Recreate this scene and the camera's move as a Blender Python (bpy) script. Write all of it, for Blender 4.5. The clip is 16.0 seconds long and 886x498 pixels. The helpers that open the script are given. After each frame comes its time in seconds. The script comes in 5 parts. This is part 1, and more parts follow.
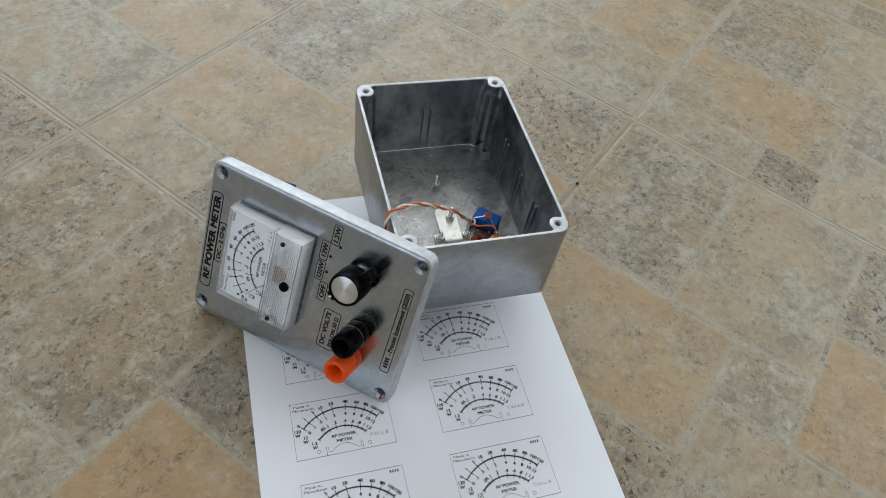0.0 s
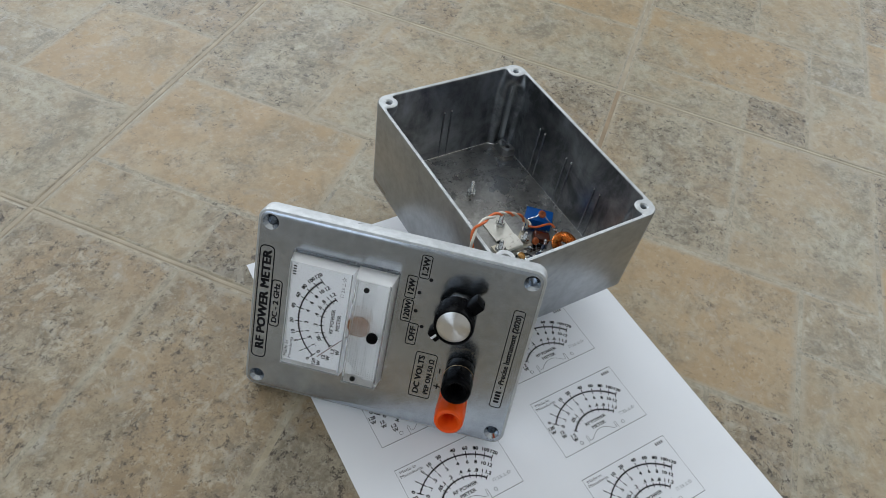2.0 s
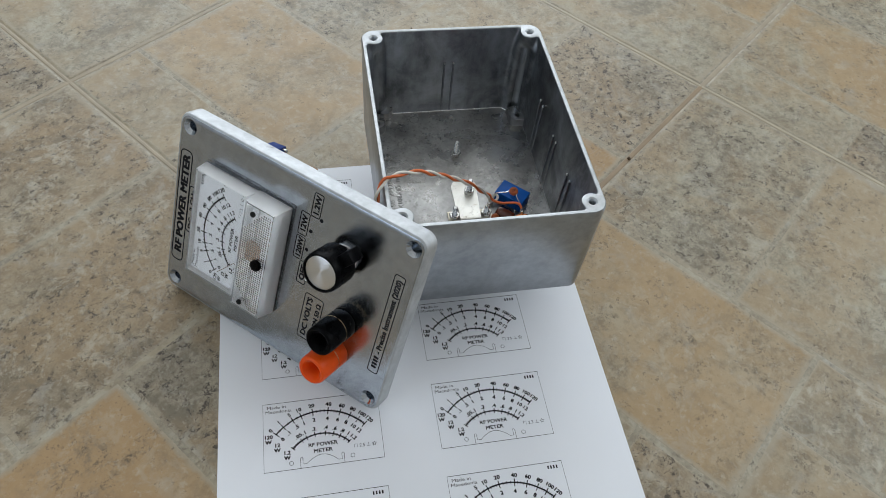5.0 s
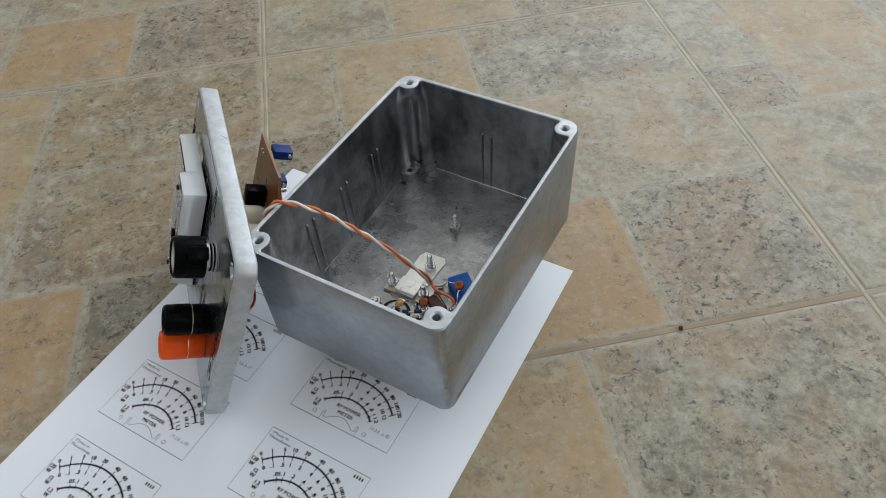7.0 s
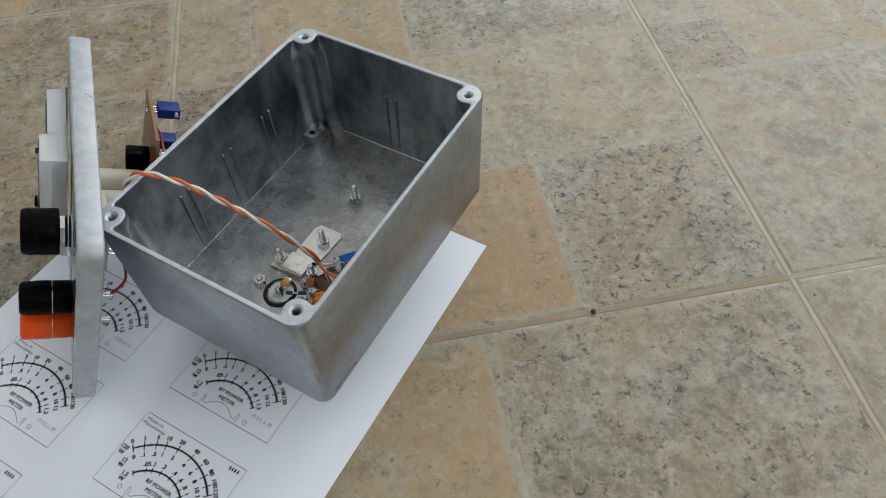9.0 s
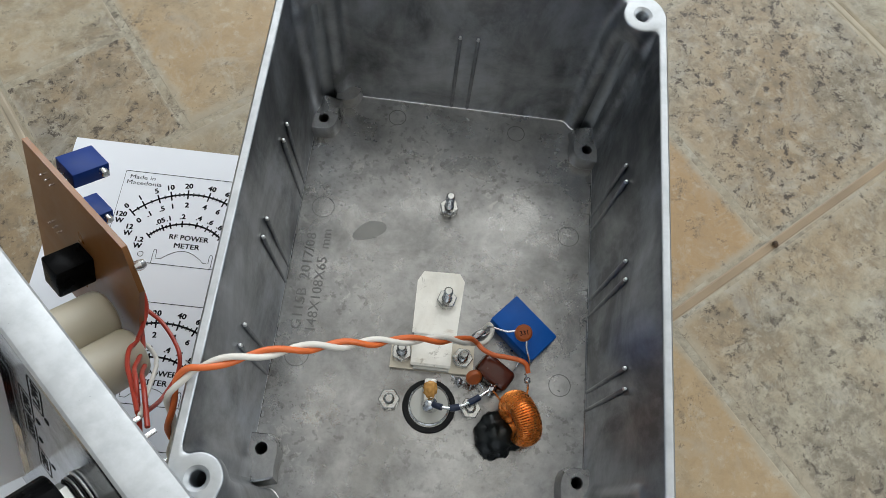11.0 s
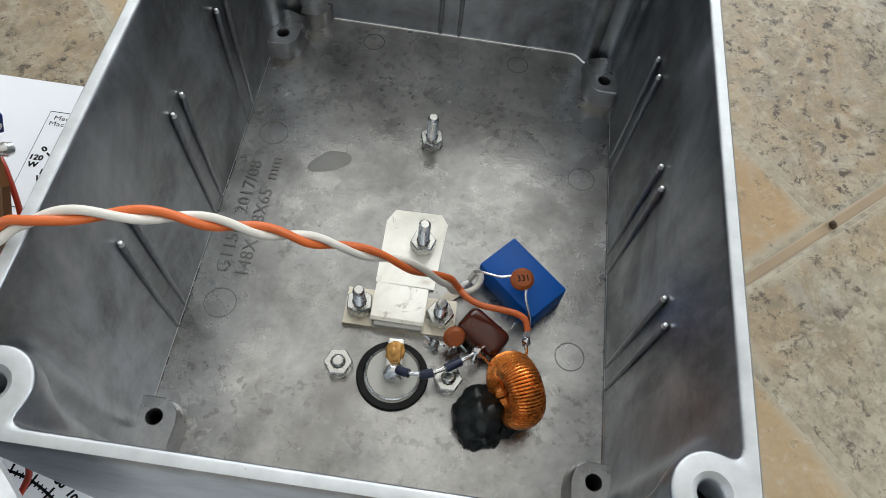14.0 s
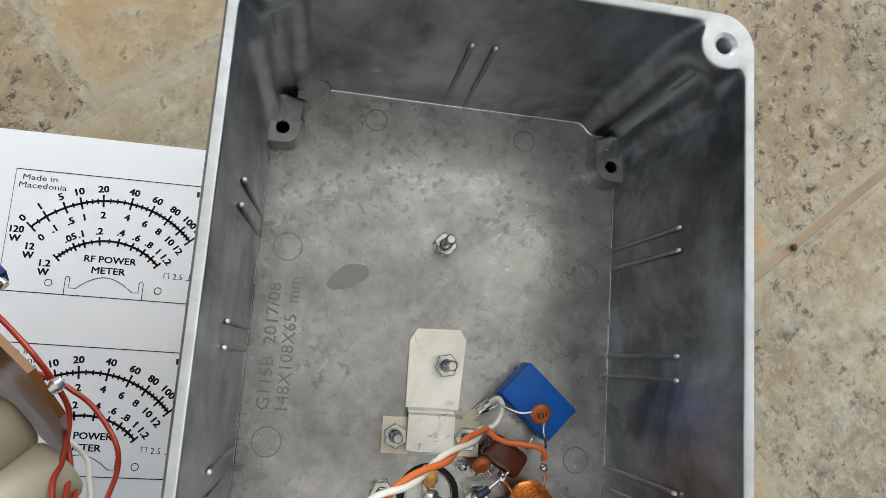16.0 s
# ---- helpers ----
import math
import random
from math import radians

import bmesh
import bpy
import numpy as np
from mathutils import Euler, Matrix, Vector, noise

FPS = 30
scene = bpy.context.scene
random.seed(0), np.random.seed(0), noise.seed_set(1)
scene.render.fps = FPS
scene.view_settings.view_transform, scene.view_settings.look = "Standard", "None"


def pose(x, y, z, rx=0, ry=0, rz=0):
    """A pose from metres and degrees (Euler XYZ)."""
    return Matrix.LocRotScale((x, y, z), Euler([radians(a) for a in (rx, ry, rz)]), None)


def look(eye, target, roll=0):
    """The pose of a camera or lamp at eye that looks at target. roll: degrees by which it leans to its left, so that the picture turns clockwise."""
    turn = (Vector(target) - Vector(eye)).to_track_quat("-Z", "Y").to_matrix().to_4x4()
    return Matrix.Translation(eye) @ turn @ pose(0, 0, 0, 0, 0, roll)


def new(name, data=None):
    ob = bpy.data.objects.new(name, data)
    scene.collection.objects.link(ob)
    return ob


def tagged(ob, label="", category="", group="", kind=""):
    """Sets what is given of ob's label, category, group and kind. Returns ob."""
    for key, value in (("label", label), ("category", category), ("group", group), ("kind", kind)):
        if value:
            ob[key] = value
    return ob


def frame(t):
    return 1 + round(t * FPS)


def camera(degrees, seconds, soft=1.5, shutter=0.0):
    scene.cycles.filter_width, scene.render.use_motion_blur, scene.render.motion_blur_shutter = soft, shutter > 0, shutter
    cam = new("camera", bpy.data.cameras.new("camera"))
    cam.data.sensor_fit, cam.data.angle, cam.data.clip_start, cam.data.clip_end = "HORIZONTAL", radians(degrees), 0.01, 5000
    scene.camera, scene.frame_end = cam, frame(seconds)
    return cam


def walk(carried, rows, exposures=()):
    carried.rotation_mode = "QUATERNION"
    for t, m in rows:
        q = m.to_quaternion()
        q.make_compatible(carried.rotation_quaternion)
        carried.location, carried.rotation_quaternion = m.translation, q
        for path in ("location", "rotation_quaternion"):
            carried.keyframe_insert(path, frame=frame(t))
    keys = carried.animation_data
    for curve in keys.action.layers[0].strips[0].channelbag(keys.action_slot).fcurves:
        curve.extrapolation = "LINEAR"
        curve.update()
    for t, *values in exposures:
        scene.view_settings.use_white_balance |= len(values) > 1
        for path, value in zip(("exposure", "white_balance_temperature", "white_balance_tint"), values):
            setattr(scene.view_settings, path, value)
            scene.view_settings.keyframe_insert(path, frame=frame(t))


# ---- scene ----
cam = camera(64.32, 16.0, soft=0.45)
PATH = [
    (0, (-0.12739, -0.30731, 0.41092), (0.36504, 0.84583, -1.1472), 11.19),
    (0.5, (-0.15877, -0.28035, 0.39686), (0.3913, 0.87386, -1.1411), 10.58),
    (1, (-0.17834, -0.26615, 0.39011), (0.44912, 0.84849, -1.1474), 10.26),
    (1.5, (-0.19499, -0.25026, 0.38113), (0.54356, 0.79146, -1.1582), 10.83),
    (2, (-0.21505, -0.23349, 0.36542), (0.58186, 0.80639, -1.1457), 10.75),
    (2.5, (-0.22904, -0.22506, 0.35893), (0.58914, 0.80873, -1.145), 9.30),
    (3, (-0.24141, -0.22353, 0.35055), (0.60849, 0.78421, -1.1535), 10.06),
    (3.5, (-0.24455, -0.22463, 0.34775), (0.58827, 0.79071, -1.1607), 9.50),
    (4, (-0.22043, -0.24287, 0.34859), (0.54072, 0.82235, -1.1634), 10.85),
    (4.5, (-0.14271, -0.26479, 0.35365), (0.49427, 0.84257, -1.1852), 12.94),
    (4.7, (-0.11719, -0.27367, 0.3533), (0.38947, 0.82873, -1.2367), 11.20),
    (6.8, (0.12901, -0.21106, 0.3352), (-0.52788, 0.93551, -1.1661), -3.55),
    (7, (0.14246, -0.2058, 0.32858), (-0.57666, 0.90792, -1.1689), -4.68),
    (7.5, (0.16707, -0.18425, 0.32089), (-0.57713, 0.91102, -1.178), -3.27),
    (8, (0.18056, -0.17054, 0.31511), (-0.64752, 0.90405, -1.1544), -4.32),
    (8.5, (0.18681, -0.1657, 0.31207), (-0.62793, 0.89385, -1.1757), -4.53),
    (9, (0.16479, -0.1552, 0.31556), (-0.45625, 0.86289, -1.29), -2.37),
    (9.5, (0.09574, -0.13162, 0.32023), (-0.24284, 0.79698, -1.4185), 1.95),
    (9.7, (0.06591, -0.12024, 0.31466), (-0.18541, 0.74765, -1.4696), 2.48),
    (11.8, (-0.00927, -0.06188, 0.21891), (0.07737, 0.65686, -1.6455), 11.92),
    (12, (-0.00189, -0.06501, 0.213), (0.06054, 0.71319, -1.6283), 10.80),
    (12.5, (0.00628, -0.07299, 0.19883), (0.02524, 0.79162, -1.6045), 8.68),
    (13, (0.00865, -0.08008, 0.19269), (0.00894, 0.85761, -1.5739), 8.17),
    (13.5, (0.00985, -0.08754, 0.1883), (-0.00649, 0.88053, -1.5617), 7.48),
    (14, (0.00819, -0.08742, 0.18754), (0.00463, 0.88135, -1.5622), 8.36),
    (14.5, (0.00056, -0.07521, 0.20277), (0.04548, 0.84418, -1.5728), 10.76),
    (15, (-0.01094, -0.05368, 0.21221), (0.10538, 0.65389, -1.6548), 15.69),
    (15.5, (-0.02105, -0.02857, 0.22593), (0.19264, 0.4843, -1.6953), 28.17),
    (16, (-0.02996, -0.00332, 0.22314), (0.28271, 0.3185, -1.7259), 49.09),
]
walk(cam, [(t, look(eye, target, roll)) for t, eye, target, roll in PATH],
     exposures=((0.0, 0.0, 6500, 10), (9.4, 0.0, 6500, 10), (11.9, 0.43, 6740, 10), (14.5, 0.43, 6780, 10), (16.0, 0.48, 6900, 10)))

# ---- world and light ----
world = bpy.data.worlds.new("daylight")
scene.world = world
world.use_nodes = True
_wn = world.node_tree.nodes
_wl = world.node_tree.links
sky = _wn.new("ShaderNodeTexSky")
sky.sky_type = "NISHITA"
sky.sun_disc = False
sky.sun_elevation = radians(38)
sky.sun_rotation = radians(200)
_wl.new(sky.outputs[0], _wn["Background"].inputs[0])
_wn["Background"].inputs[1].default_value = 0.12

ROOM_X0, ROOM_X1, ROOM_Y0, ROOM_Y1, ROOM_Z = -1.7, 2.1, -2.0, 2.3, 2.55
WIN_X0, WIN_X1, WIN_Z0, WIN_Z1 = -1.2, 1.4, 0.70, 2.35      # window in the far wall
SIDE_Y0, SIDE_Y1, SIDE_Z0, SIDE_Z1 = -1.5, 0.0, 0.5, 2.1       # unseen opening in the west wall, added for fill light
EAST_Y0, EAST_Y1, EAST_Z0, EAST_Z1 = -0.7, 1.0, 0.6, 2.1       # window in the east wall


def window_lamp(name, m, sx, sy, power, color):
    lamp = bpy.data.lights.new(name, "AREA")
    lamp.shape, lamp.size, lamp.size_y = "RECTANGLE", sx, sy
    lamp.energy, lamp.color = power, color
    ob = new(name, lamp)
    ob.matrix_world = m
    return ob


window_lamp("window_light", look(((WIN_X0 + WIN_X1) / 2, ROOM_Y1 + 0.05, (WIN_Z0 + WIN_Z1) / 2), ((WIN_X0 + WIN_X1) / 2, 0, (WIN_Z0 + WIN_Z1) / 2)),
            WIN_X1 - WIN_X0, WIN_Z1 - WIN_Z0, 58, (0.89, 0.955, 1.0))
# added fill from the west, brightens the lid and the inner east wall
window_lamp("side_fill_light", look((ROOM_X0 - 0.05, (SIDE_Y0 + SIDE_Y1) / 2, (SIDE_Z0 + SIDE_Z1) / 2), (0, (SIDE_Y0 + SIDE_Y1) / 2, (SIDE_Z0 + SIDE_Z1) / 2)),
            SIDE_Y1 - SIDE_Y0, SIDE_Z1 - SIDE_Z0, 9, (0.84, 0.94, 1.0))
window_lamp("east_window_light", look((ROOM_X1 + 0.05, (EAST_Y0 + EAST_Y1) / 2, (EAST_Z0 + EAST_Z1) / 2), (0, (EAST_Y0 + EAST_Y1) / 2, (EAST_Z0 + EAST_Z1) / 2)),
            EAST_Y1 - EAST_Y0, EAST_Z1 - EAST_Z0, 26, (0.89, 0.955, 1.0))


# ---- materials ----
class Nodes:
    """A short way to write node materials."""

    def __init__(self, name):
        self.mat = bpy.data.materials.new(name)
        self.mat.use_nodes = True
        self.t = self.mat.node_tree
        self.bsdf = self.t.nodes["Principled BSDF"]
        self.coord = self.t.nodes.new("ShaderNodeTexCoord").outputs["Object"]

    def put(self, socket, value):
        if hasattr(value, "links"):
            self.t.links.new(value, socket)
        elif isinstance(value, (tuple, list)) and len(value) == 3 and socket.type == "RGBA":
            socket.default_value = (*value, 1)
        else:
            socket.default_value = value

    def set(self, **values):
        for key, value in values.items():
            self.put(self.bsdf.inputs[key.replace("_", " ")], value)
        return self

    def shift(self, amount):
        """Coordinates moved by each object's own random number."""
        info = self.t.nodes.new("ShaderNodeObjectInfo")
        node = self.t.nodes.new("ShaderNodeVectorMath")
        node.operation = "SCALE"
        node.inputs[0].default_value = (amount, amount * 0.7, amount * 0.4)
        self.put(node.inputs["Scale"], info.outputs["Random"])
        add = self.t.nodes.new("ShaderNodeVectorMath")
        self.put(add.inputs[0], self.coord)
        self.put(add.inputs[1], node.outputs[0])
        return add.outputs[0]

    def random(self):
        return self.t.nodes.new("ShaderNodeObjectInfo").outputs["Random"]

    def noise(self, scale, detail=3.0, rough=0.55, vec=None, distort=0.0):
        node = self.t.nodes.new("ShaderNodeTexNoise")
        self.put(node.inputs["Vector"], vec or self.coord)
        for key, value in (("Scale", scale), ("Detail", detail), ("Roughness", rough), ("Distortion", distort)):
            node.inputs[key].default_value = value
        return node.outputs[0]

    def voronoi(self, scale, vec=None, feature="F1", random=1.0):
        node = self.t.nodes.new("ShaderNodeTexVoronoi")
        node.feature = feature
        self.put(node.inputs["Vector"], vec or self.coord)
        node.inputs["Scale"].default_value = scale
        node.inputs["Randomness"].default_value = random
        return node.outputs["Distance"]

    def stretch(self, sx, sy, sz, vec=None):
        node = self.t.nodes.new("ShaderNodeMapping")
        self.put(node.inputs["Vector"], vec or self.coord)
        node.inputs["Scale"].default_value = (sx, sy, sz)
        return node.outputs[0]

    def ramp(self, value, stops):
        node = self.t.nodes.new("ShaderNodeValToRGB")
        self.put(node.inputs[0], value)
        items = node.color_ramp.elements
        while len(items) < len(stops):
            items.new(0.5)
        for item, (at, color) in zip(items, stops):
            item.position = at
            item.color = (color, color, color, 1) if isinstance(color, (int, float)) else (*color, 1)
        return node.outputs[0]

    def mix(self, factor, a, b, how="MIX"):
        node = self.t.nodes.new("ShaderNodeMix")
        node.data_type, node.blend_type = "RGBA", how
        self.put(node.inputs[0], factor)
        self.put(node.inputs[6], a)
        self.put(node.inputs[7], b)
        return node.outputs[2]

    def maths(self, how, a, b=0.0):
        node = self.t.nodes.new("ShaderNodeMath")
        node.operation = how
        self.put(node.inputs[0], a)
        self.put(node.inputs[1], b)
        return node.outputs[0]

    def bump(self, height, distance, strength=1.0):
        node = self.t.nodes.new("ShaderNodeBump")
        self.put(node.inputs["Height"], height)
        node.inputs["Distance"].default_value = distance
        node.inputs["Strength"].default_value = strength
        self.put(self.bsdf.inputs["Normal"], node.outputs[0])
        return self


def plain(name, color, rough=0.5, metal=0.0, spread=0.12, scale=400.0, bump=0.00003, **extra):
    """A material of one colour with a fine, uneven grain."""
    n = Nodes(name)
    dark = tuple(c * (1 - spread) for c in color)
    light = tuple(min(1.0, c * (1 + spread)) for c in color)
    n.set(Base_Color=n.ramp(n.noise(scale * 0.25, 4), ((0.3, dark), (0.7, light))), Metallic=metal,
          Roughness=n.ramp(n.noise(scale, 3), ((0.3, max(0.0, rough - 0.07)), (0.7, min(1.0, rough + 0.07)))), **extra)
    if bump:
        n.bump(n.noise(scale * 2, 2), bump, 0.5)
    return n.mat


def cast_aluminium(name, base, rough, stain, fine=1.0):
    """Grey die-cast alloy: cloudy stains, small scuffs and a sandy grain."""
    n = Nodes(name)
    cloud = n.ramp(n.noise(38, 5, 0.62, distort=0.6), ((0.32, 1.0 - stain), (0.68, 1.0)))
    patch = n.ramp(n.noise(210, 4, 0.6), ((0.35, 0.86), (0.62, 1.0)))
    color = n.mix(1.0, n.mix(1.0, base, cloud, "MULTIPLY"), patch, "MULTIPLY")
    specks = n.ramp(n.voronoi(620), ((0.04, 0.6), (0.11, 1.0)))
    gate = n.ramp(n.noise(70, 2), ((0.55, 1.0), (0.64, 0.0)))
    color = n.mix(1.0, color, n.mix(gate, specks, (1, 1, 1)), "MULTIPLY")
    worn = n.ramp(n.noise(90, 4, 0.65), ((0.3, rough - 0.05), (0.7, rough + 0.07)))
    n.set(Base_Color=color, Metallic=1.0, Roughness=worn)
    n.bump(n.mix(0.5, n.noise(900 * fine, 3), n.noise(160, 3)), 0.00008, 0.30)
    return n.mat


def raw_casting(name):
    """Untreated inside of the casting: soft warm-grey clouds, small pits and a few pale crusts."""
    n = Nodes(name)
    stains = n.ramp(n.mix(0.36, n.noise(42, 8, 0.68, distort=0.4), n.noise(170, 7, 0.74, distort=0.2)), ((0.35, (0.268, 0.264, 0.260)), (0.49, (0.405, 0.401, 0.395)), (0.63, (0.550, 0.545, 0.537))))
    smudge = n.ramp(n.noise(17, 4, 0.6, distort=0.8), ((0.36, 0.72), (0.58, 1.0)))
    color = n.mix(1.0, stains, smudge, "MULTIPLY")
    crust = n.maths("MULTIPLY", n.ramp(n.noise(260, 4, 0.65, distort=1.0), ((0.54, 0.0), (0.62, 1.0))), n.ramp(n.noise(34, 3, 0.6), ((0.56, 0.0), (0.66, 0.6))))
    color = n.mix(crust, color, (0.64, 0.63, 0.60))
    pits = n.maths("MULTIPLY", n.ramp(n.noise(420, 3, 0.6), ((0.56, 0.0), (0.63, 1.0))), n.ramp(n.noise(33, 4, 0.6), ((0.45, 0.0), (0.58, 0.45))))
    color = n.mix(pits, color, (0.15, 0.145, 0.135))
    n.set(Base_Color=color, Metallic=1.0, Roughness=n.ramp(n.noise(60, 5, 0.65), ((0.34, 0.20), (0.66, 0.42))))
    n.bump(n.mix(0.5, n.noise(600, 3, 0.6), n.mix(0.5, n.noise(150, 4, 0.6), crust)), 0.00016, 0.4)
    return n.mat


def drawn_casting(name):
    """Smooth inner walls of the casting: upright draw streaks in a cool grey, with soft stains. Blue tint and pale
    patches put sky reflections into the colour.
    """
    n = Nodes(name)
    streak = n.ramp(n.noise(120, 4, 0.6, n.stretch(1.0, 1.0, 0.12)), ((0.36, 0.80), (0.64, 1.0)))
    cloud = n.ramp(n.noise(30, 7, 0.66, distort=0.4), ((0.38, 0.34), (0.52, 0.68), (0.66, 1.0)))
    color = n.mix(1.0, n.mix(1.0, (0.54, 0.565, 0.60), streak, "MULTIPLY"), cloud, "MULTIPLY")
    # pale blue patches painted in for the sky's reflection and highlights
    sky_sheen = n.ramp(n.noise(44, 7, 0.70, n.stretch(1.0, 1.0, 0.55), 0.3), ((0.52, 0.0), (0.66, 0.6)))
    color = n.mix(sky_sheen, color, (0.56, 0.60, 0.66))
    n.set(Base_Color=color, Metallic=1.0, Roughness=n.mix(sky_sheen, n.ramp(n.noise(90, 5, 0.62, n.stretch(1.0, 1.0, 0.2)), ((0.32, 0.28), (0.68, 0.46))), (0.5, 0.5, 0.5)))
    n.bump(n.mix(0.6, n.noise(260, 4, 0.55, n.stretch(1.0, 1.0, 0.25)), n.noise(70, 4, 0.6)), 0.00014, 0.4)
    return n.mat


def tinned_plate(name):
    """Hand-cut tinned sheet: matt, creamy, with dark scuffs and solder-flux smears."""
    n = Nodes(name)
    color = n.ramp(n.noise(60, 5, 0.65, distort=0.5), ((0.34, (0.72, 0.70, 0.65)), (0.60, (0.88, 0.865, 0.82))))
    scuff = n.ramp(n.noise(170, 6, 0.72, distort=0.8), ((0.60, 0.0), (0.68, 0.55)))
    color = n.mix(scuff, color, (0.20, 0.17, 0.13))
    smear = n.ramp(n.noise(95, 4, 0.6, n.stretch(1.0, 3.0, 1.0)), ((0.62, 0.0), (0.74, 0.4)))
    color = n.mix(smear, color, (0.38, 0.27, 0.15))
    n.set(Base_Color=color, Metallic=0.85, Roughness=n.ramp(n.noise(200, 4, 0.6), ((0.3, 0.30), (0.7, 0.48))))
    n.bump(n.noise(260, 4, 0.6), 0.00016, 0.5)
    return n.mat


MORTAR = (0.370, 0.315, 0.228)


def vinyl(name, low, high, tint, tint_amount, speck, streak=0.5, edged=True):
    """Printed stone pattern of a vinyl floor: clouds, a warm tint, ragged dark speckles, satin wear layer."""
    n = Nodes(name)
    v = n.shift(7.0)
    cloud = n.noise(21, 8, 0.70, v, 0.35)
    fine = n.noise(150, 7, 0.74, v, 0.3)
    color = n.ramp(n.mix(0.55, cloud, fine), ((0.435, low), (0.56, high)))
    warm = n.ramp(n.noise(13, 7, 0.68, v, 0.4), ((0.54 - 0.22 * tint_amount, (0, 0, 0)), (0.66 - 0.16 * tint_amount, (1, 1, 1))))
    color = n.mix(n.maths("MULTIPLY", warm, 0.35 + 0.5 * tint_amount), color, tint)
    pale = n.ramp(n.noise(70, 8, 0.76, v, 0.5), ((0.53, 0.0), (0.61, 0.75 * streak)))
    color = n.mix(pale, color, (0.48, 0.435, 0.345))
    smoke = n.ramp(n.noise(85, 7, 0.74, v, 0.4), ((0.52, 0.0), (0.64, 0.16 + 0.18 * speck)))
    color = n.mix(smoke, color, (0.200, 0.154, 0.100))
    if edged:
        # the printed stones end in ragged, soft borders
        node = n.t.nodes.new("ShaderNodeTexCoord")
        split = n.t.nodes.new("ShaderNodeSeparateXYZ")
        n.put(split.inputs[0], node.outputs["Generated"])
        away = [n.maths("ABSOLUTE", n.maths("SUBTRACT", split.outputs[k], 0.5)) for k in (0, 1)]
        reach = n.maths("ADD", n.maths("MAXIMUM", away[0], away[1]), n.maths("MULTIPLY", n.noise(130, 5, 0.7, v), 0.055))
        border = n.ramp(reach, ((0.496, 0.0), (0.518, 0.9)))
        color = n.mix(border, color, n.mix(n.noise(180, 5, 0.7, v), tuple(c * 0.80 for c in MORTAR), tuple(c * 1.15 for c in MORTAR)))
    area = n.ramp(n.noise(34, 6, 0.70, v, 0.2), ((0.57 - 0.20 * speck, 0.0), (0.66 - 0.18 * speck, 1.0)))
    soft = n.ramp(n.noise(160, 7, 0.74, v, 0.3), ((0.50 - 0.03 * speck, 0.0), (0.62, 0.58)))
    color = n.mix(n.maths("MULTIPLY", soft, area), color, (0.150, 0.122, 0.086))
    haze = n.ramp(n.noise(48, 6, 0.70, v, 0.6), ((0.54, 0.0), (0.66, 0.55 * streak)))
    color = n.mix(haze, color, (0.395, 0.385, 0.345))
    grains = n.ramp(n.noise(190, 8, 0.78, v, 0.35), ((0.565 - 0.03 * speck, 0.0), (0.625 - 0.03 * speck, 0.50 + 0.45 * speck)))
    color = n.mix(n.maths("MULTIPLY", grains, area), color, (0.048, 0.034, 0.022))
    pits = n.ramp(n.noise(150, 8, 0.76, v, 0.2), ((0.590, 0.0), (0.640, 0.35 + 0.5 * speck)))
    color = n.mix(pits, color, (0.085, 0.060, 0.040))
    flecks = n.ramp(n.noise(200, 7, 0.76, v, 0.2), ((0.565, 0.0), (0.65, 0.40)))
    color = n.mix(flecks, color, (0.50, 0.455, 0.365))
    color = n.mix(1.0, color, (0.905, 0.902, 0.890), "MULTIPLY")
    n.set(Base_Color=color, Roughness=n.ramp(n.noise(45, 4, 0.6, v), ((0.3, 0.45), (0.7, 0.58))))
    n.bump(n.mix(0.5, n.noise(300, 4, 0.6, v), n.noise(60, 3, 0.6, v)), 0.0004, 0.30)
    return n.mat


MAT_VINYL = {
    "beige": vinyl("vinyl_beige_stone", (0.215, 0.181, 0.126), (0.385, 0.350, 0.260), (0.385, 0.280, 0.160), 0.58, 0.38),
    "warm": vinyl("vinyl_warm_stone", (0.215, 0.176, 0.121), (0.375, 0.330, 0.235), (0.400, 0.270, 0.136), 0.78, 0.42),
    "orange": vinyl("vinyl_ochre_stone", (0.262, 0.188, 0.108), (0.410, 0.300, 0.180), (0.385, 0.245, 0.115), 0.80, 0.34, 0.35),
    "amber": vinyl("vinyl_amber_stone", (0.245, 0.192, 0.122), (0.400, 0.322, 0.212), (0.400, 0.270, 0.136), 0.70, 0.34, 0.45),
    "grey": vinyl("vinyl_grey_stone", (0.195, 0.168, 0.122), (0.380, 0.348, 0.268), (0.355, 0.265, 0.155), 0.42, 0.40, 0.85),
    "speck": vinyl("vinyl_speckled_stone", (0.192, 0.164, 0.118), (0.380, 0.340, 0.252), (0.370, 0.262, 0.145), 0.50, 0.72, 0.6),
    "dark": vinyl("vinyl_dark_speckled_stone", (0.190, 0.157, 0.108), (0.360, 0.312, 0.230), (0.345, 0.242, 0.134), 0.52, 1.0, 0.6),
    "rust": vinyl("vinyl_rusty_speckled_stone", (0.190, 0.150, 0.098), (0.352, 0.295, 0.205), (0.350, 0.240, 0.128), 0.55, 0.70, 0.8),
    "grout": vinyl("vinyl_grout_band", (0.250, 0.216, 0.156), (0.400, 0.358, 0.268), (0.36, 0.280, 0.17), 0.3, 0.45, 0.6, False),
}
MAT_JOINT = plain("vinyl_joint", (0.330, 0.275, 0.195), 0.55, 0, 0.22, 160, 0.0001)
MAT_JOINT_CREAM = plain("cream_vinyl_joint", (0.380, 0.330, 0.242), 0.5, 0, 0.16, 160, 0.0001)
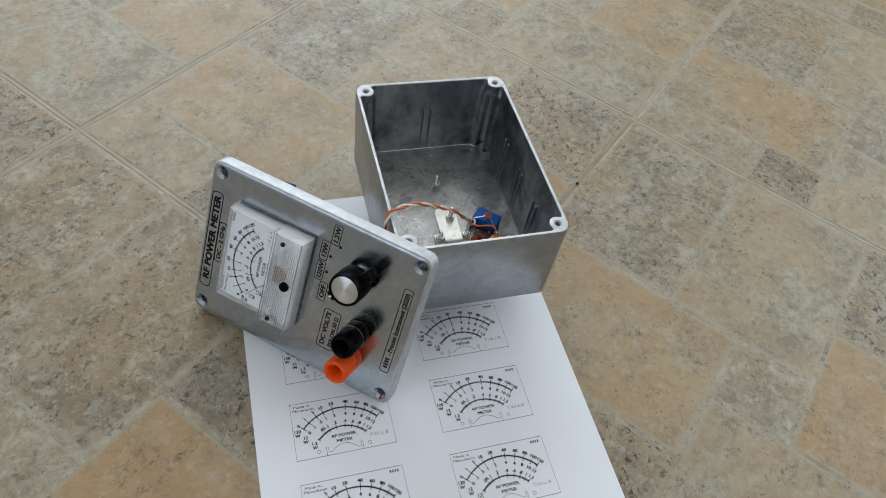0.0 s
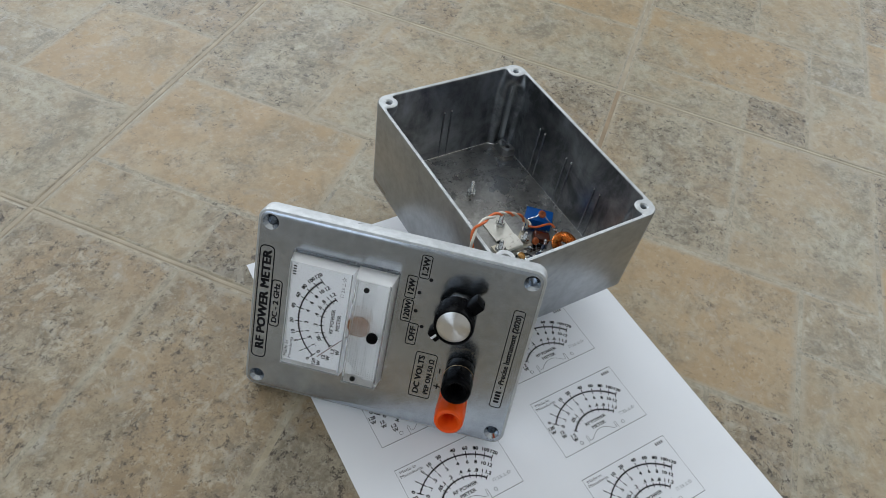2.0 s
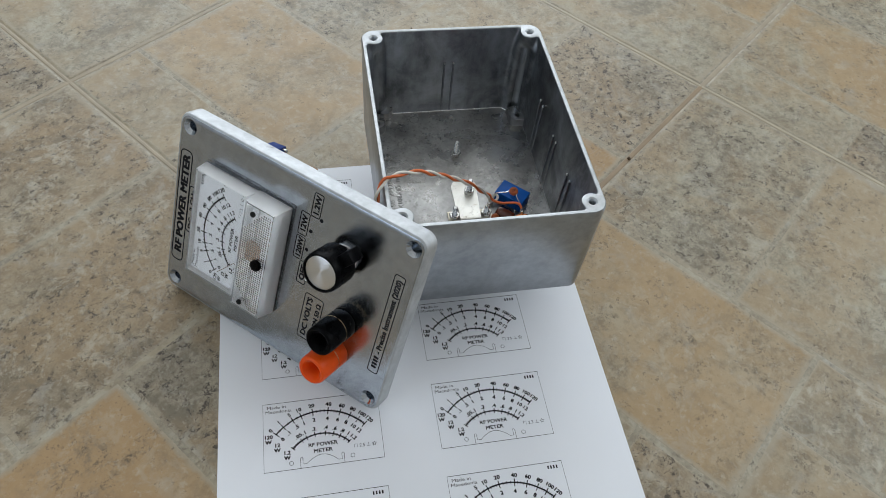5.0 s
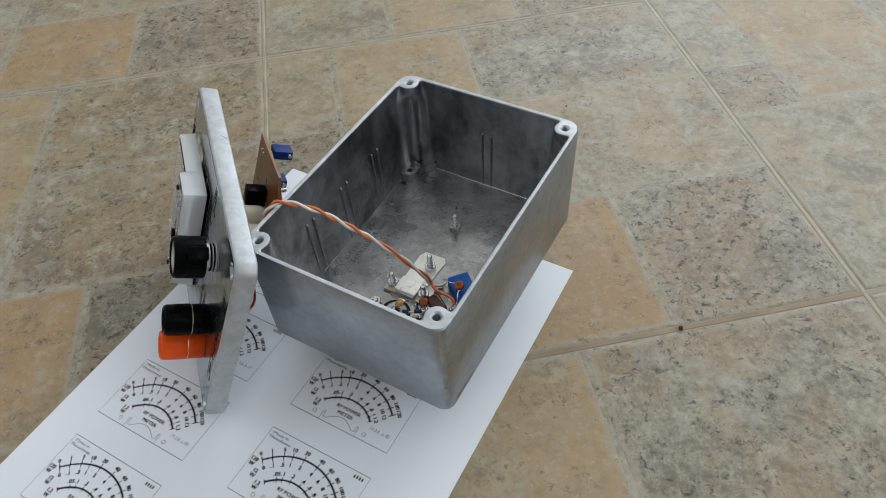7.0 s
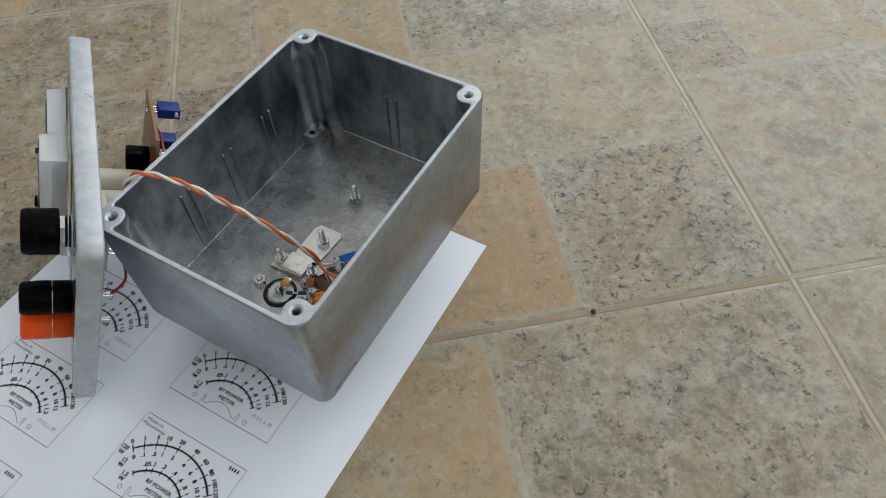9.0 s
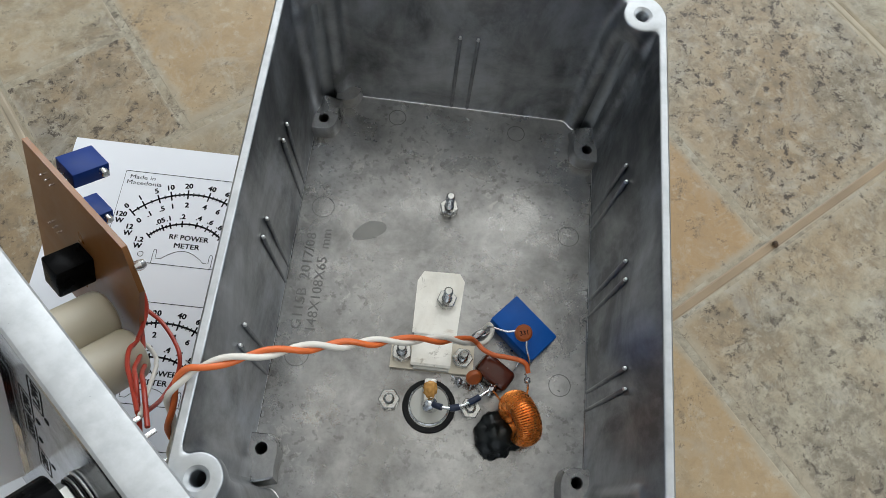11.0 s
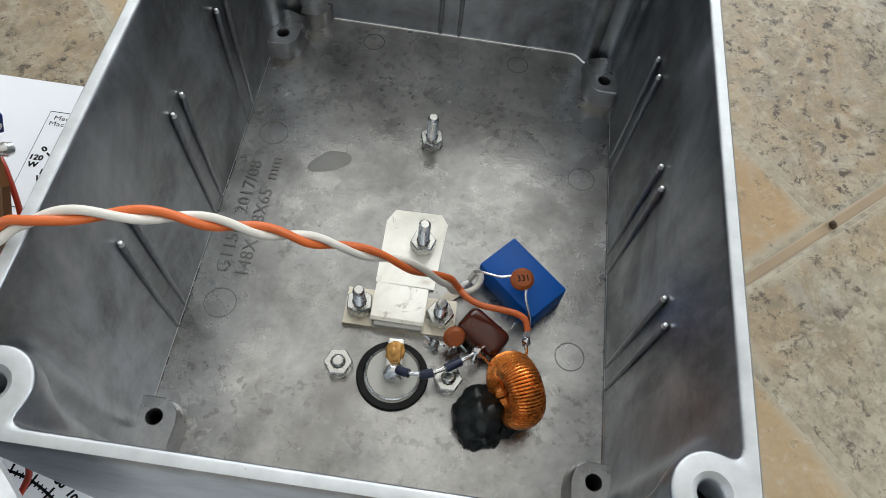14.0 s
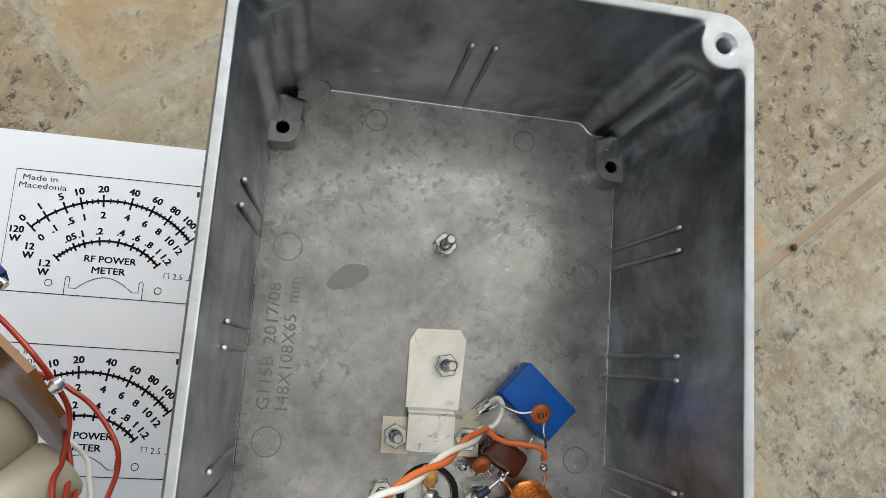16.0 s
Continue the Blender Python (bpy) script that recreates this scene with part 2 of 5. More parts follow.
MAT_JOINT_BROWN = plain("brown_vinyl_joint", (0.262, 0.190, 0.115), 0.55, 0, 0.22, 160, 0.0001)
MAT_ALU = cast_aluminium("cast_aluminium", (0.435, 0.462, 0.49), 0.38, 0.18)
MAT_RAW = raw_casting("raw_casting")
MAT_DRAWN = drawn_casting("casting_walls")
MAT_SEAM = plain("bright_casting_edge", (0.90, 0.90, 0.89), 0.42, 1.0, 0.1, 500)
MAT_SKIRT = cast_aluminium("lid_edge_aluminium", (0.58, 0.595, 0.605), 0.60, 0.12)
MAT_PAD_AND_SHADE = plain("dull_pad_and_letter_shade", (0.21, 0.21, 0.205), 0.34, 1.0, 0.16, 300)
MAT_LID = cast_aluminium("lid_aluminium", (0.495, 0.535, 0.585), 0.20, 0.12)
MAT_PAPER = plain("white_paper", (0.80, 0.815, 0.85), 0.85, 0, 0.015, 60, 0.00003)
MAT_INK = plain("printer_ink", (0.012, 0.012, 0.014), 0.8, 0, 0.1, 900, 0, Specular_IOR_Level=0.08)
MAT_INK_THIN = plain("thin_ink", (0.03, 0.03, 0.034), 0.8, 0, 0.1, 900, 0, Specular_IOR_Level=0.08)
MAT_TRAY = plain("white_moulding", (0.78, 0.79, 0.80), 0.5, 0, 0.02, 200, 0)
MAT_DIAL = plain("dial_card", (0.82, 0.83, 0.85), 0.6, 0, 0.02, 200, 0)
MAT_BLACK = plain("black_bakelite", (0.003, 0.003, 0.0035), 0.30, 0, 0.2, 300, 0.00001, Specular_IOR_Level=0.045)
MAT_ORANGE = plain("orange_plastic", (0.88, 0.095, 0.008), 0.34, 0, 0.08, 300, 0.00001, Specular_IOR_Level=0.2)
MAT_STEEL = plain("zinc_steel", (0.62, 0.62, 0.60), 0.24, 1.0, 0.14, 700, 0.00002)
MAT_NUT = plain("bright_nickel", (0.88, 0.88, 0.87), 0.42, 1.0, 0.06, 700, 0.00002)
MAT_BRASS = plain("worn_brass", (0.70, 0.52, 0.30), 0.28, 1.0, 0.14, 700, 0.00002)
MAT_TIN = tinned_plate("tinned_plate")
MAT_CERAMIC = plain("nickel_flange", (0.62, 0.57, 0.48), 0.42, 1.0, 0.16, 300, 0.00003)
MAT_SOLDER = plain("solder", (0.66, 0.67, 0.68), 0.2, 1.0, 0.22, 900, 0.00012)
MAT_BLUE = plain("blue_capacitor_epoxy", (0.001, 0.095, 0.41), 0.45, 0, 0.16, 300, 0.00006, Specular_IOR_Level=0.25)
MAT_TRIM = plain("blue_trimmer_plastic", (0.006, 0.034, 0.19), 0.45, 0, 0.12, 300, Specular_IOR_Level=0.2)
MAT_BROWN = plain("brown_dipped_epoxy", (0.085, 0.014, 0.004), 0.22, 0, 0.2, 260, 0.00004)
MAT_CER_CAP = plain("tan_ceramic_coating", (0.36, 0.080, 0.012), 0.4, 0, 0.16, 500, 0.00005)
MAT_ENAMEL = plain("enamelled_copper", (0.62, 0.19, 0.035), 0.27, 0.75, 0.2, 700, 0.00002)
MAT_CORE = plain("powdered_iron_core", (0.035, 0.024, 0.018), 0.5, 0, 0.2, 500)
MAT_CRUMB = plain("dry_soil", (0.070, 0.042, 0.022), 0.8, 0, 0.3, 900)
MAT_PUTTY = plain("dark_putty", (0.007, 0.009, 0.0085), 0.34, 0, 0.35, 260, 0.0004, Specular_IOR_Level=0.3)
MAT_W_ORANGE = plain("orange_wire_sheath", (0.64, 0.135, 0.03), 0.42, 0, 0.1, 500)
MAT_W_WHITE = plain("white_wire_sheath", (0.68, 0.645, 0.58), 0.42, 0, 0.06, 500)
MAT_W_RED = plain("red_wire_sheath", (0.40, 0.034, 0.014), 0.40, 0, 0.12, 500)
MAT_W_BLUE = plain("navy_wire_sheath", (0.012, 0.022, 0.055), 0.42, 0, 0.12, 500)
MAT_PCB = plain("phenolic_board", (0.27, 0.112, 0.034), 0.34, 0, 0.18, 120)
MAT_CREAM = plain("cream_plastic", (0.53, 0.475, 0.36), 0.42, 0, 0.06, 120)
MAT_PTFE = plain("milky_dielectric", (0.55, 0.54, 0.49), 0.5, 0, 0.08, 200)
MAT_FLUX = plain("amber_flux", (0.55, 0.28, 0.07), 0.2, 0.2, 0.4, 420, 0.0002)
# near-black of small dark parts, also painted where holes lie in shade
MAT_DARK_HOLE = plain("dark_parts_and_hole_shade", (0.012, 0.012, 0.012), 0.6, 0.0, 0.2, 300, Specular_IOR_Level=0.2)
MAT_NEEDLE = plain("needle_paint", (0.10, 0.012, 0.010), 0.5, 0, 0.1, 300, 0)
MAT_WALL = plain("wall_paint", (0.50, 0.49, 0.475), 0.85, 0, 0.03, 3, 0.0005)
MAT_CEIL = plain("ceiling_paint", (0.84, 0.83, 0.81), 0.9, 0, 0.03, 3, 0.0005)


def clear_plastic(name, rough, ior=1.2, clear=0.99):
    n = Nodes(name)
    n.set(Base_Color=(1.0, 1.0, 1.0), Roughness=rough, IOR=ior, Transmission_Weight=clear)
    return n.mat


MAT_CLEAR = clear_plastic("clear_polystyrene", 0.03)
MAT_FROST = clear_plastic("frosted_polystyrene", 0.28, 1.25, 0.72)
MAT_GRIDDED = clear_plastic("moulded_polystyrene", 0.04, 1.46, 0.98)


def spun_metal():
    """Lathe-turned cap: fine rings that stretch the highlight into a cross."""
    n = Nodes("spun_aluminium")
    n.set(Base_Color=(0.80, 0.80, 0.80), Metallic=1.0, Roughness=0.30, Anisotropic=0.93, Anisotropic_Rotation=0.25)
    tangent = n.t.nodes.new("ShaderNodeTangent")
    tangent.direction_type, tangent.axis = "RADIAL", "Z"
    n.put(n.bsdf.inputs["Tangent"], tangent.outputs[0])
    return n.mat


MAT_SPUN = spun_metal()


# ---- mesh helpers ----
def finish(name, bm, material, smooth=35.0):
    bmesh.ops.recalc_face_normals(bm, faces=bm.faces)
    mesh = bpy.data.meshes.new(name)
    bm.to_mesh(mesh)
    bm.free()
    mesh.materials.append(material)
    if smooth:
        mesh.shade_smooth()
        mesh.set_sharp_from_angle(angle=radians(smooth))
    return mesh


def part(name, bm, material, parent=None, label="", m=None, smooth=35.0):
    """One mesh object out of bm, under its thing (in the thing's own coordinates)."""
    ob = new(name, bm if isinstance(bm, bpy.types.Mesh) else finish(name, bm, material, smooth))
    if parent:
        ob.parent = parent
    if m is not None:
        ob.matrix_basis = m
    return tagged(ob, label) if label else ob


def thing(name, label, category, m=None, group=""):
    ob = new(name)
    ob.empty_display_size = 0.01
    if m is not None:
        ob.matrix_basis = m
    return tagged(ob, label, category, group)


def add_box(bm, x0, x1, y0, y1, z0, z1, bevel=0.0, segments=2, m=None):
    made = bmesh.ops.create_cube(bm, size=1.0)["verts"]
    for v in made:
        v.co = Vector(((x0 + x1) / 2 + v.co.x * (x1 - x0), (y0 + y1) / 2 + v.co.y * (y1 - y0), (z0 + z1) / 2 + v.co.z * (z1 - z0)))
    if bevel:
        edges = list({e for v in made for e in v.link_edges})
        made = [v for v in bmesh.ops.bevel(bm, geom=edges, offset=bevel, segments=segments, affect="EDGES", profile=0.5)["verts"]] + [v for v in made if v.is_valid]
    if m is not None:
        bmesh.ops.transform(bm, matrix=m, verts=list({v for v in made if v.is_valid}))
    return bm


def box(*a, **k):
    return add_box(bmesh.new(), *a, **k)


def add_lathe(bm, profile, segments=32, m=None, wobble=None):
    """Turns (radius, height) pairs about z; end points on the axis are closed."""
    rings = []
    for r, z in profile:
        if r < 1e-7:
            rings.append([bm.verts.new((0, 0, z))])
        else:
            ring = []
            for i in range(segments):
                a = 2 * math.pi * i / segments
                k = wobble(a, z) if wobble else 1.0
                ring.append(bm.verts.new((r * k * math.cos(a), r * k * math.sin(a), z)))
            rings.append(ring)
    for a, b in zip(rings, rings[1:]):
        for i in range(segments):
            j = (i + 1) % segments
            if len(a) == 1 and len(b) > 1:
                bm.faces.new((a[0], b[i], b[j]))
            elif len(b) == 1 and len(a) > 1:
                bm.faces.new((a[i], a[j], b[0]))
            elif len(a) > 1:
                bm.faces.new((a[i], a[j], b[j], b[i]))
    if m is not None:
        bmesh.ops.transform(bm, matrix=m, verts=[v for ring in rings for v in ring])
    return bm


def lathe(profile, segments=32, m=None, wobble=None):
    return add_lathe(bmesh.new(), profile, segments, m, wobble)


def spline(points, steps=10):
    """A smooth line through the points (Catmull-Rom)."""
    p = [Vector(q) for q in points]
    p = [p[0] * 2 - p[1]] + p + [p[-1] * 2 - p[-2]]
    out = []
    for a, b, c, d in zip(p, p[1:], p[2:], p[3:]):
        for k in range(steps):
            t = k / steps
            out.append(0.5 * ((2 * b) + (c - a) * t + (2 * a - 5 * b + 4 * c - d) * t * t + (3 * b - a - 3 * c + d) * t ** 3))
    out.append(p[-2])
    return out


def frames_along(line):
    """A turning-free pair of side vectors at every point of the line."""
    tangent = [(line[min(i + 1, len(line) - 1)] - line[max(i - 1, 0)]).normalized() for i in range(len(line))]
    side = tangent[0].orthogonal().normalized()
    out = []
    for t in tangent:
        side = (side - t * side.dot(t)).normalized()
        out.append((side, t.cross(side)))
    return out


def add_tube(bm, line, radius, segments=10):
    """A round wire along the line; radius is a number or a function of 0..1."""
    rings = []
    for i, (p, (a, b)) in enumerate(zip(line, frames_along(line))):
        r = radius(i / (len(line) - 1)) if callable(radius) else radius
        rings.append([bm.verts.new(p + r * (a * math.cos(2 * math.pi * k / segments) + b * math.sin(2 * math.pi * k / segments))) for k in range(segments)])
    for x, y in zip(rings, rings[1:]):
        for k in range(segments):
            bm.faces.new((x[k], x[(k + 1) % segments], y[(k + 1) % segments], y[k]))
    bm.faces.new(rings[0])
    bm.faces.new(rings[-1])
    return bm


def tube(points, radius, segments=10, steps=10):
    return add_tube(bmesh.new(), spline(points, steps), radius, segments)


def rounded_rect(hx, hy, r, steps=8, cx=0.0, cy=0.0):
    out = []
    for sx, sy, a0 in ((1, 1, 0), (-1, 1, 90), (-1, -1, 180), (1, -1, 270)):
        for k in range(steps + 1):
            a = radians(a0 + 90 * k / steps)
            out.append((cx + sx * (hx - r) + r * math.cos(a), cy + sy * (hy - r) + r * math.sin(a)))
    return out


def circle(cx, cy, r, steps=24):
    return [(cx + r * math.cos(2 * math.pi * k / steps), cy + r * math.sin(2 * math.pi * k / steps)) for k in range(steps)]


def ring_verts(bm, outline, z):
    return [bm.verts.new((x, y, z)) for x, y in outline]


def bridge(bm, a, b):
    for i in range(len(a)):
        j = (i + 1) % len(a)
        bm.faces.new((a[i], a[j], b[j], b[i]))


def cap(bm, *rings):
    """Fills the flat area between an outer ring and the holes in it."""
    edges = []
    for ring in rings:
        for i in range(len(ring)):
            pair = (ring[i], ring[(i + 1) % len(ring)])
            edges.append(bm.edges.get(pair) or bm.edges.new(pair))
    bmesh.ops.triangle_fill(bm, use_beauty=True, use_dissolve=False, edges=edges)


def add_plate(bm, outline, z0, z1, holes=()):
    """A flat plate with an outline and through holes."""
    lo, hi = ring_verts(bm, outline, z0), ring_verts(bm, outline, z1)
    bridge(bm, lo, hi)
    tops, bottoms = [hi], [lo]
    for hole in holes:
        a, b = ring_verts(bm, hole, z0), ring_verts(bm, hole, z1)
        bridge(bm, b, a)
        tops.append(b)
        bottoms.append(a)
    cap(bm, *tops)
    cap(bm, *bottoms)
    return bm


def plate(*a, **k):
    return add_plate(bmesh.new(), *a, **k)


def add_line(bm, points, width, z=0.0, closed=False):
    """A flat printed stroke of even width."""
    n = len(points)
    left, right = [], []
    for i, (x, y) in enumerate(points):
        a = points[(i - 1) % n] if closed or i else points[i]
        b = points[(i + 1) % n] if closed or i < n - 1 else points[i]
        dx, dy = b[0] - a[0], b[1] - a[1]
        d = math.hypot(dx, dy) or 1.0
        nx, ny = -dy / d * width / 2, dx / d * width / 2
        left.append(bm.verts.new((x + nx, y + ny, z)))
        right.append(bm.verts.new((x - nx, y - ny, z)))
    for i in range(n if closed else n - 1):
        j = (i + 1) % n
        bm.faces.new((left[i], right[i], right[j], left[j]))
    return bm


def add_text(bm, words, x, y, size, turn=0.0, z=0.0, bold=0.0, align="CENTER", wide=1.0, depth=0.0, span=0.0):
    """Writing, centred on (x, y); size is the height of a capital letter, span the length of the line."""
    data = bpy.data.curves.new("writing", "FONT")
    data.body, data.size, data.align_x, data.resolution_u = words, size / 0.70, align, 2
    data.extrude = depth
    ob = bpy.data.objects.new("writing", data)
    scene.collection.objects.link(ob)
    mesh = bpy.data.meshes.new_from_object(ob.evaluated_get(bpy.context.evaluated_depsgraph_get()))
    if span:
        across = [v.co.x for v in mesh.vertices]
        wide = span / (max(across) - min(across))
    place = Matrix.Translation((x, y, z)) @ Matrix.Rotation(radians(turn), 4, "Z") @ Matrix.Diagonal((wide, 1, 1, 1)) @ Matrix.Translation((0, -size / 2, 0))
    # bold letters are printed over again, a little aside
    strokes = [(0, 0)] if bold < 0.01 else [(a * bold * size, b * bold * size) for a, b in ((-1, -0.6), (1, -0.6), (-1, 0.6), (1, 0.6), (0, 0))]
    for k, (dx, dy) in enumerate(strokes):
        before = len(bm.verts)
        bm.from_mesh(mesh)
        bm.verts.ensure_lookup_table()
        bmesh.ops.transform(bm, matrix=place @ Matrix.Translation((dx, dy, 0.003 * size * k)), verts=bm.verts[before:])
    bpy.data.objects.remove(ob)
    bpy.data.curves.remove(data)
    bpy.data.meshes.remove(mesh)
    return bm


def add_bar(bm, x, y, w, h, turn=0.0, z=0.0):
    c, s = math.cos(radians(turn)), math.sin(radians(turn))
    bm.faces.new([bm.verts.new((x + dx * c - dy * s, y + dx * s + dy * c, z)) for dx, dy in ((-w / 2, -h / 2), (w / 2, -h / 2), (w / 2, h / 2), (-w / 2, h / 2))])
    return bm


MM = 0.001


# ---- room ----
def wall_with_hole(name, along, at, thick, a0, a1, h0, h1):
    """A wall of the room, along x or y, with one window opening (or none)."""
    bm = bmesh.new()
    lo, hi = (ROOM_X0 - 0.2, ROOM_X1 + 0.2) if along == "x" else (ROOM_Y0, ROOM_Y1)
    spans = [(lo, hi, 0, ROOM_Z)] if a0 is None else [(lo, a0, 0, ROOM_Z), (a1, hi, 0, ROOM_Z), (a0, a1, 0, h0), (a0, a1, h1, ROOM_Z)]
    for s0, s1, z0, z1 in spans:
        if along == "x":
            add_box(bm, s0, s1, min(at, at + thick), max(at, at + thick), z0, z1)
        else:
            add_box(bm, min(at, at + thick), max(at, at + thick), s0, s1, z0, z1)
    ob = part(name, bm, MAT_WALL, smooth=0)
    return tagged(ob, "plain painted plaster wall of the room", "wall", kind="structure")


wall_with_hole("wall_north", "x", ROOM_Y1, 0.2, WIN_X0, WIN_X1, WIN_Z0, WIN_Z1)
wall_with_hole("wall_south", "x", ROOM_Y0, -0.2, None, None, None, None)
wall_with_hole("wall_west", "y", ROOM_X0, -0.2, SIDE_Y0, SIDE_Y1, SIDE_Z0, SIDE_Z1)
wall_with_hole("wall_east", "y", ROOM_X1, 0.2, EAST_Y0, EAST_Y1, EAST_Z0, EAST_Z1)
tagged(part("ceiling", box(ROOM_X0 - 0.2, ROOM_X1 + 0.2, ROOM_Y0 - 0.2, ROOM_Y1 + 0.2, ROOM_Z, ROOM_Z + 0.15), MAT_CEIL, smooth=0),
       "plain white painted ceiling of the room", "ceiling", kind="structure")


# ---- vinyl floor with a printed stone pattern ----
FLOOR_TURN, TILE = 40.0, 0.3342
TILE_U, TILE_W = -0.0940, -0.0486
floor_m = pose(0, 0, 0, 0, 0, FLOOR_TURN)
floor = tagged(part("floor", box(ROOM_X0 - 0.2, ROOM_X1 + 0.2, ROOM_Y0 - 0.2, ROOM_Y1 + 0.2, -0.05, -0.00042), MAT_JOINT, smooth=0),
               "beige vinyl floor printed as mottled stone tiles", "floor", kind="structure")
# the printed pattern of every tile, in sixths of its side: u0, u1, w0, w1, look
PATTERN = ((1, 3, 3, 6, "amber"), (2, 3, 2, 3, "grey"), (0, 1, 3, 4, "dark"), (0, 1, 4, 6, "beige"), (0, 2, 0, 3, "beige"),
           (2, 4, 0, 2, "orange"), (4, 6, 0, 2, "dark"), (3, 6, 2, 4, "beige"), (3, 6, 4, 6, "speck"))
# the ochre stones are paler on some of the tiles
DEEP = ((0, 0), (-1, 0), (-1, 1), (0, -1), (-2, 0), (0, -2))
PALER = {"orange": "amber", "amber": "warm"}
WARMER = {"beige": "rust", "speck": "rust"}
piece_meshes = {}
BED = -0.00007


def slab_mesh(name, x0, x1, y0, y1, z0, z1, b, material):
    """A flat piece with a small chamfer."""
    key = (name, round(x1 - x0, 5), round(y1 - y0, 5), round(x0, 5), round(y0, 5), material.name)
    if key not in piece_meshes:
        bm = bmesh.new()
        low = ring_verts(bm, ((x0, y0), (x1, y0), (x1, y1), (x0, y1)), z0)
        mid = ring_verts(bm, ((x0, y0), (x1, y0), (x1, y1), (x0, y1)), z0 + (z1 - z0) * 0.4)
        top = ring_verts(bm, ((x0 + b, y0 + b), (x1 - b, y0 + b), (x1 - b, y1 - b), (x0 + b, y1 - b)), z1)
        bridge(bm, low, mid)
        bridge(bm, mid, top)
        bm.faces.new(top)
        piece_meshes[key] = finish(name, bm, material, 0)
    return piece_meshes[key]


def lay_floor():
    s = TILE / 6

    def lay(name, mesh, u, w, z=0.0):
        ob = new(name, mesh)
        ob.parent = floor
        ob.matrix_basis = floor_m @ Matrix.Translation((u, w, z))

    far, looks = bmesh.new(), list(MAT_VINYL)
    for i in range(-9, 10):
        for j in range(-9, 10):
            u, w = TILE_U + TILE * i, TILE_W + TILE * j
            middle = floor_m @ Vector((u + TILE / 2, w + TILE / 2, 0))
            near = -2 <= i <= 2 and -2 <= j <= 3
            if not (ROOM_X0 - 0.25 < middle.x < ROOM_X1 + 0.25 and ROOM_Y0 - 0.25 < middle.y < ROOM_Y1 + 0.25):
                continue
            if near:
                lay("tile_bed", slab_mesh("tile_bed", 0.0021, TILE - 0.0021, 0.0021, TILE - 0.0021, -0.0005, BED, 0.0012, MAT_VINYL["grout"]), u, w)
                lay("joint_strip", slab_mesh("joint_strip", -0.0013, 0.0013, 0.0, TILE, -0.0005, -0.00008, 0.0006, MAT_JOINT_CREAM if i == 1 else MAT_JOINT), u, w)
                if j in (0, 1) and -2 < i < 2:
                    lay("joint_strip", slab_mesh("joint_strip", 0.0, TILE, -0.0017, 0.0017, -0.0005, -0.00014, 0.0005, MAT_JOINT_BROWN if j == 0 and i < 1 else MAT_JOINT), u, w)
            for u0, u1, w0, w1, look_name in PATTERN:
                if (i, j) not in DEEP:
                    look_name = PALER.get(look_name, look_name)
                elif (i, j) == (-1, 0):
                    look_name = WARMER.get(look_name, look_name)
                inset = [0.0034 if k else 0.0014 for k in (u0 == 0, u1 == 6, w0 == 0, w1 == 6)]
                size = (inset[0], (u1 - u0) * s - inset[1], inset[2], (w1 - w0) * s - inset[3])
                if near:
                    lay("floor_tile", slab_mesh("floor_tile", *size, BED - 0.0001, 0.0, 0.0006, MAT_VINYL[look_name]), u + u0 * s, w + w0 * s)
                else:
                    x, y, b = u + u0 * s, w + w0 * s, 0.0004
                    x0, x1, y0, y1 = x + size[0], x + size[1], y + size[2], y + size[3]
                    low = ring_verts(far, ((x0, y0), (x1, y0), (x1, y1), (x0, y1)), -0.0005)
                    top = ring_verts(far, ((x0 + b, y0 + b), (x1 - b, y0 + b), (x1 - b, y1 - b), (x0 + b, y1 - b)), 0.0)
                    bridge(far, low, top)
                    far.faces.new(top)
                    for face in {f for v in top for f in v.link_faces}:
                        face.material_index = looks.index(look_name)
    # the sheet ends under the walls
    for x, y, out in ((ROOM_X0 - 0.04, 0, (-1, 0, 0)), (ROOM_X1 + 0.04, 0, (1, 0, 0)), (0, ROOM_Y0 - 0.04, (0, -1, 0)), (0, ROOM_Y1 + 0.04, (0, 1, 0))):
        back = floor_m.inverted()
        bmesh.ops.bisect_plane(far, geom=far.verts[:] + far.edges[:] + far.faces[:], plane_co=back @ Vector((x, y, 0)), plane_no=back.to_3x3() @ Vector(out), clear_outer=True)
    rest = part("far_tiles", far, MAT_VINYL[looks[0]], floor, m=floor_m, smooth=0)
    for look_name in looks[1:]:
        rest.data.materials.append(MAT_VINYL[look_name])
    tagged(rest, "mottled beige stone-print tiles of the far floor", "", kind="stuff")


# ---- printed dial scale, 60 x 37 mm, origin at its top left corner, y up ----
DIAL_ANGLES = (-47.8, -38.1, -27.2, -18.4, -6.6, 8.6, 20.6, 30.9, 40.2, 48.4)


